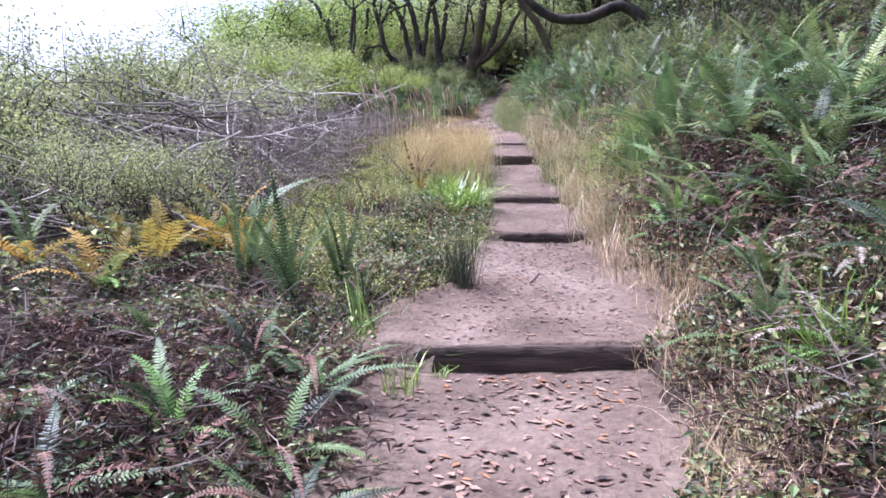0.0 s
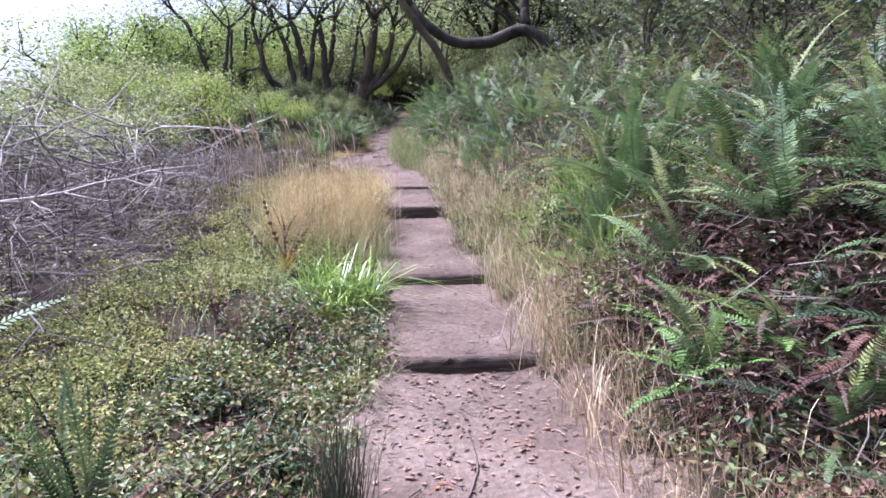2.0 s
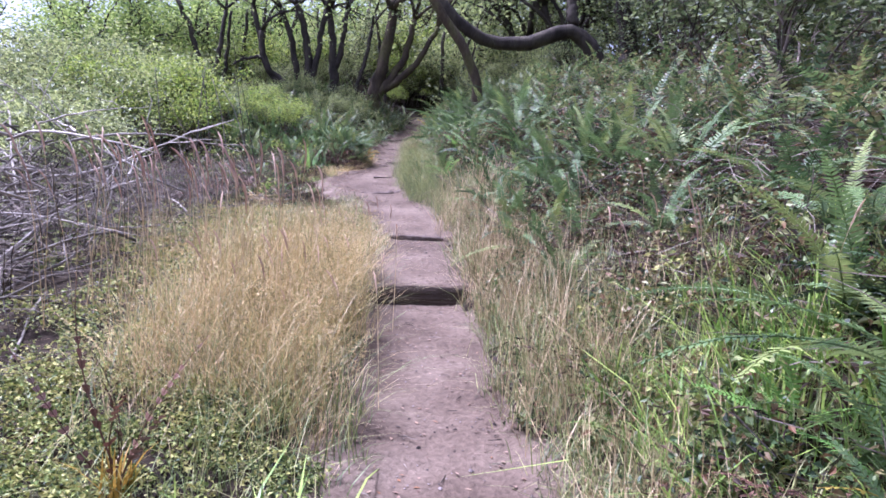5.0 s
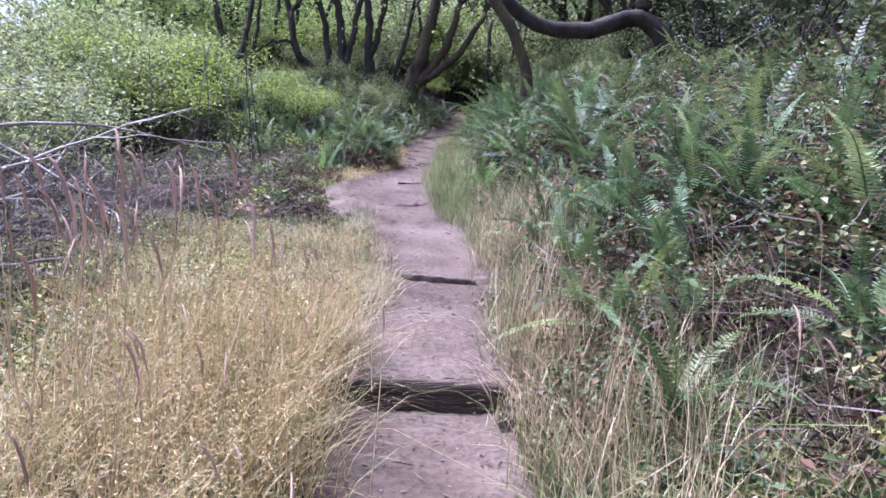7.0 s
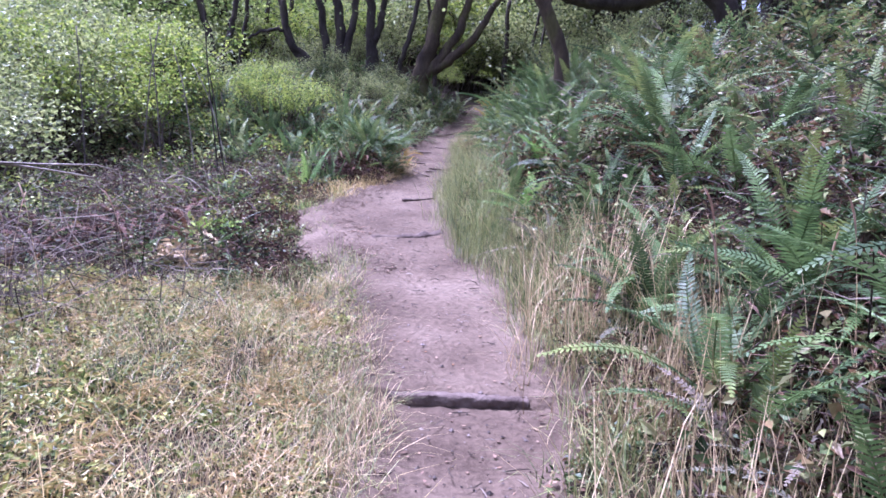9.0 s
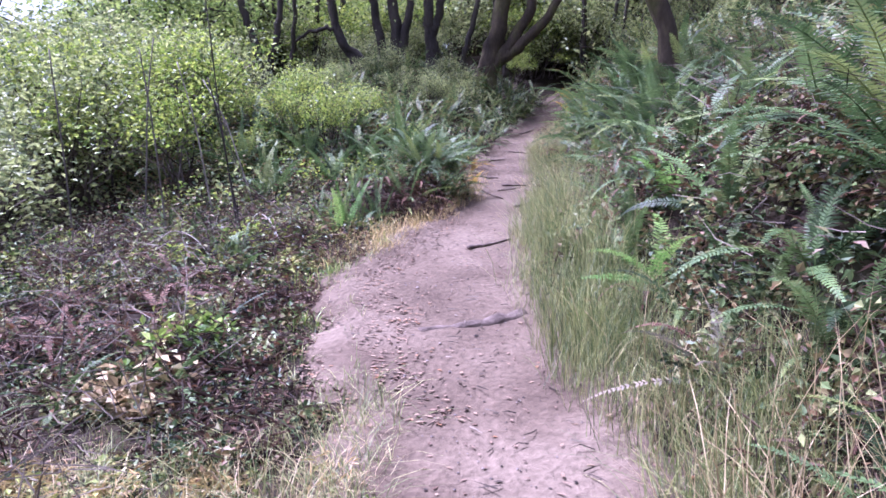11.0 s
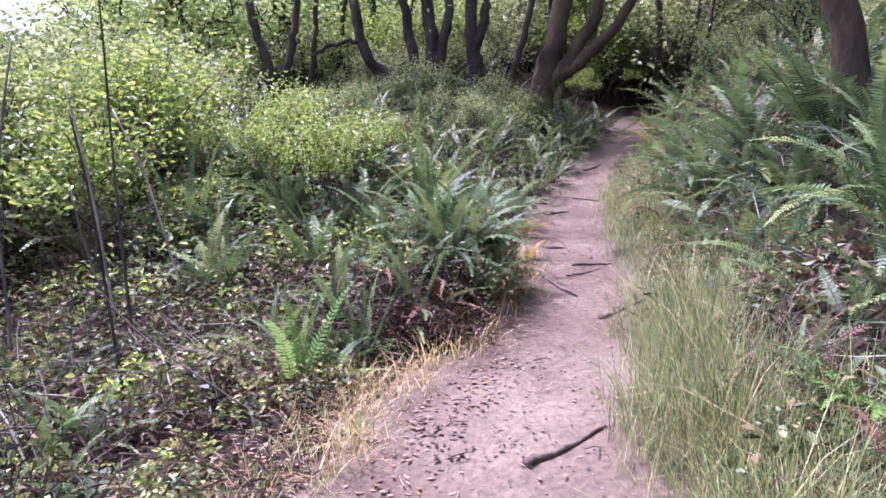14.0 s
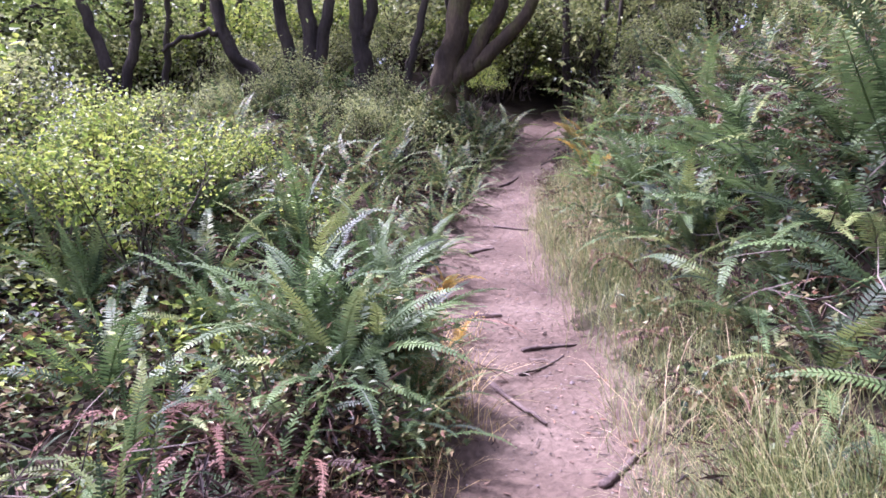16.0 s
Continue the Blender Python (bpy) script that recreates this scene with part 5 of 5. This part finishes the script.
# the low curved limb over the bank
oak(3.22, 20.2, [([g(3.27, 20.2, -0.1), (3.14, 20.2, 5.54), (2.86, 20.2, 6.17), (2.47, 20.2, 6.72), (2.14, 20.25, 7.1), (1.8, 20.4, 7.94)], 0.11, 0.095, 4)], "leaning orange-brown oak trunk on the fern bank", M_MOSSBARK, M_TREELEAF, 58)
oak(6.15, 21.2, [([g(6.3, 21.2, -0.1), (6.15, 21.2, 6.4), (5.87, 21.2, 6.8), (5.47, 21.2, 7.22), (4.9, 21.2, 6.9), (4.3, 21.2, 6.58), (3.8, 21.2, 6.56), (3.1, 21.2, 6.75), (2.7, 21.2, 7.05), (2.3, 21.2, 7.6)], 0.20, 0.13, 2),
                 ([(5.5, 21.2, 7.2), (5.45, 21.3, 7.8), (5.6, 21.5, 8.8)], 0.13, 0.09, 4)], "dark oak with one long low serpentine limb", M_BARK, M_TREELEAF, 59)
oak(7.2, 22.0, [([g(7.25, 22, -0.1), (7.2, 22, 7.0), (7.05, 22, 7.7), (6.9, 22, 8.3), (6.9, 22, 9.2)], 0.24, 0.16, 4)], "thick dark oak trunk on the bank", M_BARK, M_TREELEAF, 60)


def tree_kind(seed, tall, mat, leaf=0.12):
    gen = np.random.default_rng(seed)
    limbs, tips = [], []
    for _ in range(gen.integers(2, 4)):
        a = gen.uniform(0, 2 * np.pi)
        grow((gen.normal(0, 0.1), gen.normal(0, 0.1), -0.15), (0.35 * math.cos(a), 0.35 * math.sin(a), 1), tall * 0.42, 0.026 * tall, 3, gen, limbs, tips, 0.7, 0.15)
    v, f = merge([tube(p, r, 7 if d == 3 else 5, 0.05, seed) for p, r, d in limbs])
    return mesh_of("trunk", v, f, M_BARK, True), crown(tips, leaf, 23, 0.36, mat, gen)


T_DARK = [tree_kind(70 + i, 5.0, M_TREELEAF) for i in range(3)]
T_LIGHT = [tree_kind(80 + i, 4.5, M_TREELIGHT) for i in range(2)]


def tree(x, y, size, kinds, label, group):
    base = thing("oak_tree", x, y, label, "tree", group)
    t, c = kinds[rng.integers(len(kinds))]
    m = pose(0, 0, 0, rng.normal(0, 3), rng.normal(0, 3), rng.uniform(0, 360)) @ Matrix.Diagonal((size * 1.15, size * 1.15, size, 1))
    child("trunk", t, base, m)
    child("crown", c, base, m)


def trees(n, x0, x1, y0, y1, apart, lo, hi, kinds, label, group):
    got = []
    for x, y in scatter(n * 14, x0, x1, y0, y1, gap=0.8):
        if len(got) < n and all((x - a) ** 2 + (y - b) ** 2 > apart ** 2 for a, b in got):
            got.append((x, y))
            tree(x, y, rng.uniform(lo, hi), kinds, label, group)


shrubs(12, -5.5, 6.0, 30.5, 33.5, 1.0, 0.8, 1.2, K_OLIVE, "tall green shrub behind the oak trunks", "understorey")
shrubs(9, -5.5, 4.5, 30.3, 33.5, 1.1, 0.9, 1.3, K_LIGHT, "bright green shrub behind the oak trunks", "understorey")
shrubs(10, -11.0, -5.0, 24.0, 31.0, 1.2, 1.1, 1.6, K_OLIVE, "tall olive shrub at the edge of the woods", "olive shrubs")
trees(7, 7.5, 14.0, 9.0, 27.0, 2.4, 0.8, 1.1, T_DARK, "dark green oak on the bank", "bank trees")
trees(6, -9.8, -5.0, 28.5, 34.0, 1.8, 0.95, 1.2, T_LIGHT, "bright green oak at the edge of the woods", "bright trees")
trees(7, -6.5, 10.0, 34.5, 38.0, 2.1, 1.1, 1.4, T_DARK + T_LIGHT, "dense green oak in the woods uphill", "bright trees")
trees(3, 6.5, 11.5, 27.0, 32.0, 2.0, 1.0, 1.3, T_DARK, "dark green oak in the woods uphill", "woods")
trees(9, -9.0, 15.0, 40.0, 46.0, 2.6, 1.2, 1.5, T_DARK + T_LIGHT[:1], "green oak beyond the woods", "far trees")
shrubs(10, -6.0, 8.0, 31.0, 33.5, 1.3, 1.2, 1.8, K_OLIVE, "tall green understorey shrub in the woods", "understorey")
shrubs(8, 4.5, 9.0, 14.0, 24.0, 1.4, 1.1, 1.5, K_SHADED, "tall dark green shrub on the upper bank, canopy shade in its leaf colour", "understorey", "r")
verge_y = more.uniform(8.2, 14.6, 1700)
verge = np.column_stack([edges(verge_y)[1] + more.uniform(-0.04, 0.34, 1700), verge_y])
grass("olive_grass", verge, 0.26, 0.0055, 1.3, M_OLIVE, "short green grass at the footpath edge")
verge_y = more.uniform(10.3, 11.7, 420)
verge = np.column_stack([edges(verge_y)[1] + more.uniform(0.0, 0.42, 420), verge_y])
grass("dry_grass", verge, 0.36, 0.005, 1.2, M_STRAW, "dry straw grass round the end of a timber step")
nook_y = more.uniform(7.8, 14.0, 90)
nook = np.column_stack([edges(nook_y)[1] + more.uniform(0.1, 0.5, 90), nook_y])
cover("bramble", nook, 7000, 0.12, 0.034, M_BRAMBLE, "low green leaves under the grass at the footpath edge", "bramble")
for x0, x1, y0, y1, n in [(1.9, 3.3, 3.6, 6.6, 70), (2.2, 3.4, 12.8, 16.6, 80)]:
    gap = np.column_stack([more.uniform(x0, x1, n), more.uniform(y0, y1, n)])
    cover("bramble", gap, n * 85, 0.20, 0.042, M_BRAMBLE, "dark green leafy tangle covering the bank", "bramble")
    cover("dead_undergrowth", gap, n * 35, 0.22, 0.085, M_TANGLE, "tangled dead brown fronds on the bank", "undergrowth", 0.8, 0.14)
for x, y, s in [(2.3, 4.4, 0.9), (2.6, 4.9, 0.9), (2.4, 13.7, 0.9), (2.7, 14.4, 0.9), (2.45, 15.1, 0.9)]:
    fern(x, y, s, F_GREEN, 13, L_GREEN)
mat = np.column_stack([more.uniform(-0.7, 0.75, 90), more.uniform(11.5, 14.6, 90)])
cover("ground_cover", mat, 6000, 0.11, 0.030, M_COVER, "low yellow-green leaves in matted dry grass")
grass("short_grass", left_strip(1100, -0.06, 0.3, 14.7, 17.6, 0.22, 0.97), 0.13, 0.005, 1.4, M_OLIVE, "short green and straw tufts at the footpath edge")

for x, y, size in [(-2.1, 5.9, 0.45), (-2.6, 6.3, 0.5), (-3.1, 6.0, 0.55), (-3.5, 6.8, 0.55), (-2.9, 6.9, 0.45), (-4.2, 7.1, 0.6)]:
    shrub(x, y, size, K_SPARSE, "thin twiggy olive shrub in front of the brush heap", "twiggy shrubs")
for x, y, size in [(1.3, 31.2, 0.8), (2.4, 31.4, 0.9), (3.0, 32.4, 1.1), (4.9, 31.2, 1.0), (1.8, 32.4, 1.1), (3.9, 32.6, 1.2), (0.5, 32.0, 1.1)]:
    shrub(x, y, size, K_OLIVE + K_LIGHT[:1], "green shrub closing the view under the oaks", "understorey")

# fallen log on the bank
p = np.array([(2.75, 8.95), (3.3, 8.7), (4.0, 8.4)])
line = smooth_line(np.column_stack([p, land(p[:, 0], p[:, 1]) + 0.10]), 12)
v, f = tube(line, 0.07 * rng.uniform(0.88, 1.1, 12), 9, 0.05, 9)
ob = new("fallen_log", mesh_of("fallen_log", v - line[0], f, M_BARK, True))
ob.location = line[0]
tagged(ob, "dark fallen log lying on the fern bank", "log")

# low woods closing the view at the bend and below the slope
for x, y, size in [(3.0, 33.5, 1.2), (4.0, 34.2, 1.3), (5.2, 33.6, 1.3), (2.2, 34.0, 1.3), (4.6, 35.2, 1.6), (3.4, 35.5, 1.6), (3.3, 31.9, 0.7)]:
    shrub(x, y, size, K_OLIVE + K_LIGHT[:1], "green shrub closing the view under the oaks", "understorey")
for x, y, size in [(-5.4, 21.0, 1.0), (-6.2, 22.4, 1.2), (-5.6, 24.0, 1.2), (-7.2, 23.6, 1.4), (-6.6, 25.4, 1.3), (-8.2, 25.2, 1.5), (-4.6, 25.2, 1.0), (-3.6, 24.6, 0.8)]:
    shrub(x, y, size, K_OLIVE, "dense olive green shrub on the slope", "olive shrubs")

# seed heads over the golden grass
at = left_strip(15000, 0.02, 0.85, 9.1, 11.6, 0.35, 0.9)
c = np.column_stack([at, surface(at[:, 0], at[:, 1]) + np.abs(more.normal(0.36, 0.12, len(at)))])
v, f = leaves_at(c, 0.024, 0.006, more, 0.3)
tagged(new("golden_grass", mesh_of("golden_grass", v, f, M_GOLD)), "fine pale seed heads over the golden grass", "grass", kind="stuff")

# thicket below the bright shrubs
thicket = np.column_stack([more.uniform(-3.4, -0.5, 120), more.uniform(17.3, 20.2, 120)])
cover("dead_undergrowth", thicket, 11000, 0.28, 0.10, M_TANGLE, "dark tangle of dead stems below the bright shrubs", "undergrowth", 1.0, 0.10)
cover("bramble", thicket[:70], 7000, 0.26, 0.040, M_BRAMBLE, "green bramble leaves through dead stems", "bramble")
for x, y, dx, tall in [(-1.9, 18.6, -0.25, 1.9), (-2.3, 18.9, 0.15, 2.1), (-1.7, 19.3, -0.4, 1.8), (-2.7, 18.4, -0.2, 2.0), (-1.35, 19.6, -0.6, 1.5)]:
    z = float(surface(x, y))
    pale_stick([(x, y, z - 0.02), (x + 0.3 * dx, y + 0.03, z + 0.35 * tall), (x + 0.55 * dx, y, z + 0.7 * tall), (x + dx, y + 0.05, z + tall)], "thin grey sapling stem among the bright shrubs", 0.011)
for x, y, dx, dy in [(-1.0, 17.6, -0.7, 0.4), (-1.6, 17.3, 0.6, 0.5), (-0.6, 18.0, -0.5, 0.6)]:
    z = float(surface(x, y))
    pale_stick([(x, y, z - 0.01), (x + 0.4 * dx, y + 0.4 * dy, z + 0.28), (x + 0.8 * dx, y + 0.8 * dy, z + 0.34), (x + 1.2 * dx, y + 1.2 * dy, z + 0.12)], "pale bare cane arching over the undergrowth", 0.006)


def hollow_stump(x, y, r, tall):
    """Black stump-shaped ring, open at the top, standing in for a hollow's shade."""
    gen = np.random.default_rng(17)
    n = 18
    a = np.linspace(0, 2 * np.pi, n, endpoint=False)
    rim = tall * gen.uniform(0.55, 1.1, n)
    rows = [(1.25, -0.06 + 0 * a), (1.08, 0.4 * rim), (1.0, rim), (0.78, rim - 0.01), (0.66, 0.3 * rim), (0.3, 0.02 + 0 * a)]
    v = np.concatenate([np.column_stack([k * r * np.cos(a) * gen.uniform(0.92, 1.08, n), k * r * np.sin(a) * gen.uniform(0.92, 1.08, n), z]) for k, z in rows])
    f = [(i * n + j, i * n + (j + 1) % n, (i + 1) * n + (j + 1) % n, (i + 1) * n + j) for i in range(len(rows) - 1) for j in range(n)]
    f.append(tuple(range((len(rows) - 1) * n, len(rows) * n)))
    ob = new("hollow_stump", mesh_of("hollow_stump", v, f, M_HOLLOW, True))
    ob.location = (x, y, float(surface(x, y)))
    tagged(ob, "small dark hollow among fern stalks, its shade modelled as a black stump", "stump")


hollow_stump(-0.05, 19.15, 0.13, 0.20)
low = np.column_stack([more.uniform(-2.0, -0.9, 26), more.uniform(18.6, 19.5, 26)])
cover("ground_cover", low, 3200, 0.13, 0.045, M_COVER, "fresh green leafy plants before the thicket")
for x, y, leaf, kind, label in [(-0.56, 15.35, 0.075, M_STRAW, "pale withered broad-leaved plant at the footpath"), (-0.46, 15.95, 0.060, M_LUSH, "fresh green sapling leaves among dead ferns"), (-0.62, 16.1, 0.055, M_COVER, "fresh green sapling leaves among dead ferns")]:
    spot = np.array([x, y]) + more.normal(0, 0.10, (5, 2))
    cover("leafy_plant", spot, 260, 0.17, leaf, kind, label, "plant", 1.3)
hollow = np.column_stack([more.uniform(1.75, 2.7, 60), more.uniform(4.5, 6.6, 60)])
cover("dead_undergrowth", hollow, 8000, 0.26, 0.085, M_TANGLE, "dark red-brown dead fronds under the bank ferns", "undergrowth", 1.0, 0.16)
for x, y in [(1.8, 4.9), (2.0, 5.4), (1.85, 5.9), (2.2, 4.7), (2.3, 5.7)]:
    fern(x, y, 0.85, F_DEAD, 14, L_DEAD, "dead ferns")
bush = np.column_stack([more.uniform(0.05, 0.85, 22), more.uniform(19.4, 20.3, 22)])
cover("bramble", bush, 3600, 0.24, 0.036, M_BRAMBLE, "dark green leaves filling the fern mound", "bramble", 1.2)
for x, y, size in [(2.4, 30.4, 0.6), (2.9, 31.0, 0.65), (4.9, 30.4, 0.7), (2.0, 29.6, 0.45)]:
    shrub(x, y, size, K_LIGHT, "bright green bush under the oaks at the bend", "understorey")
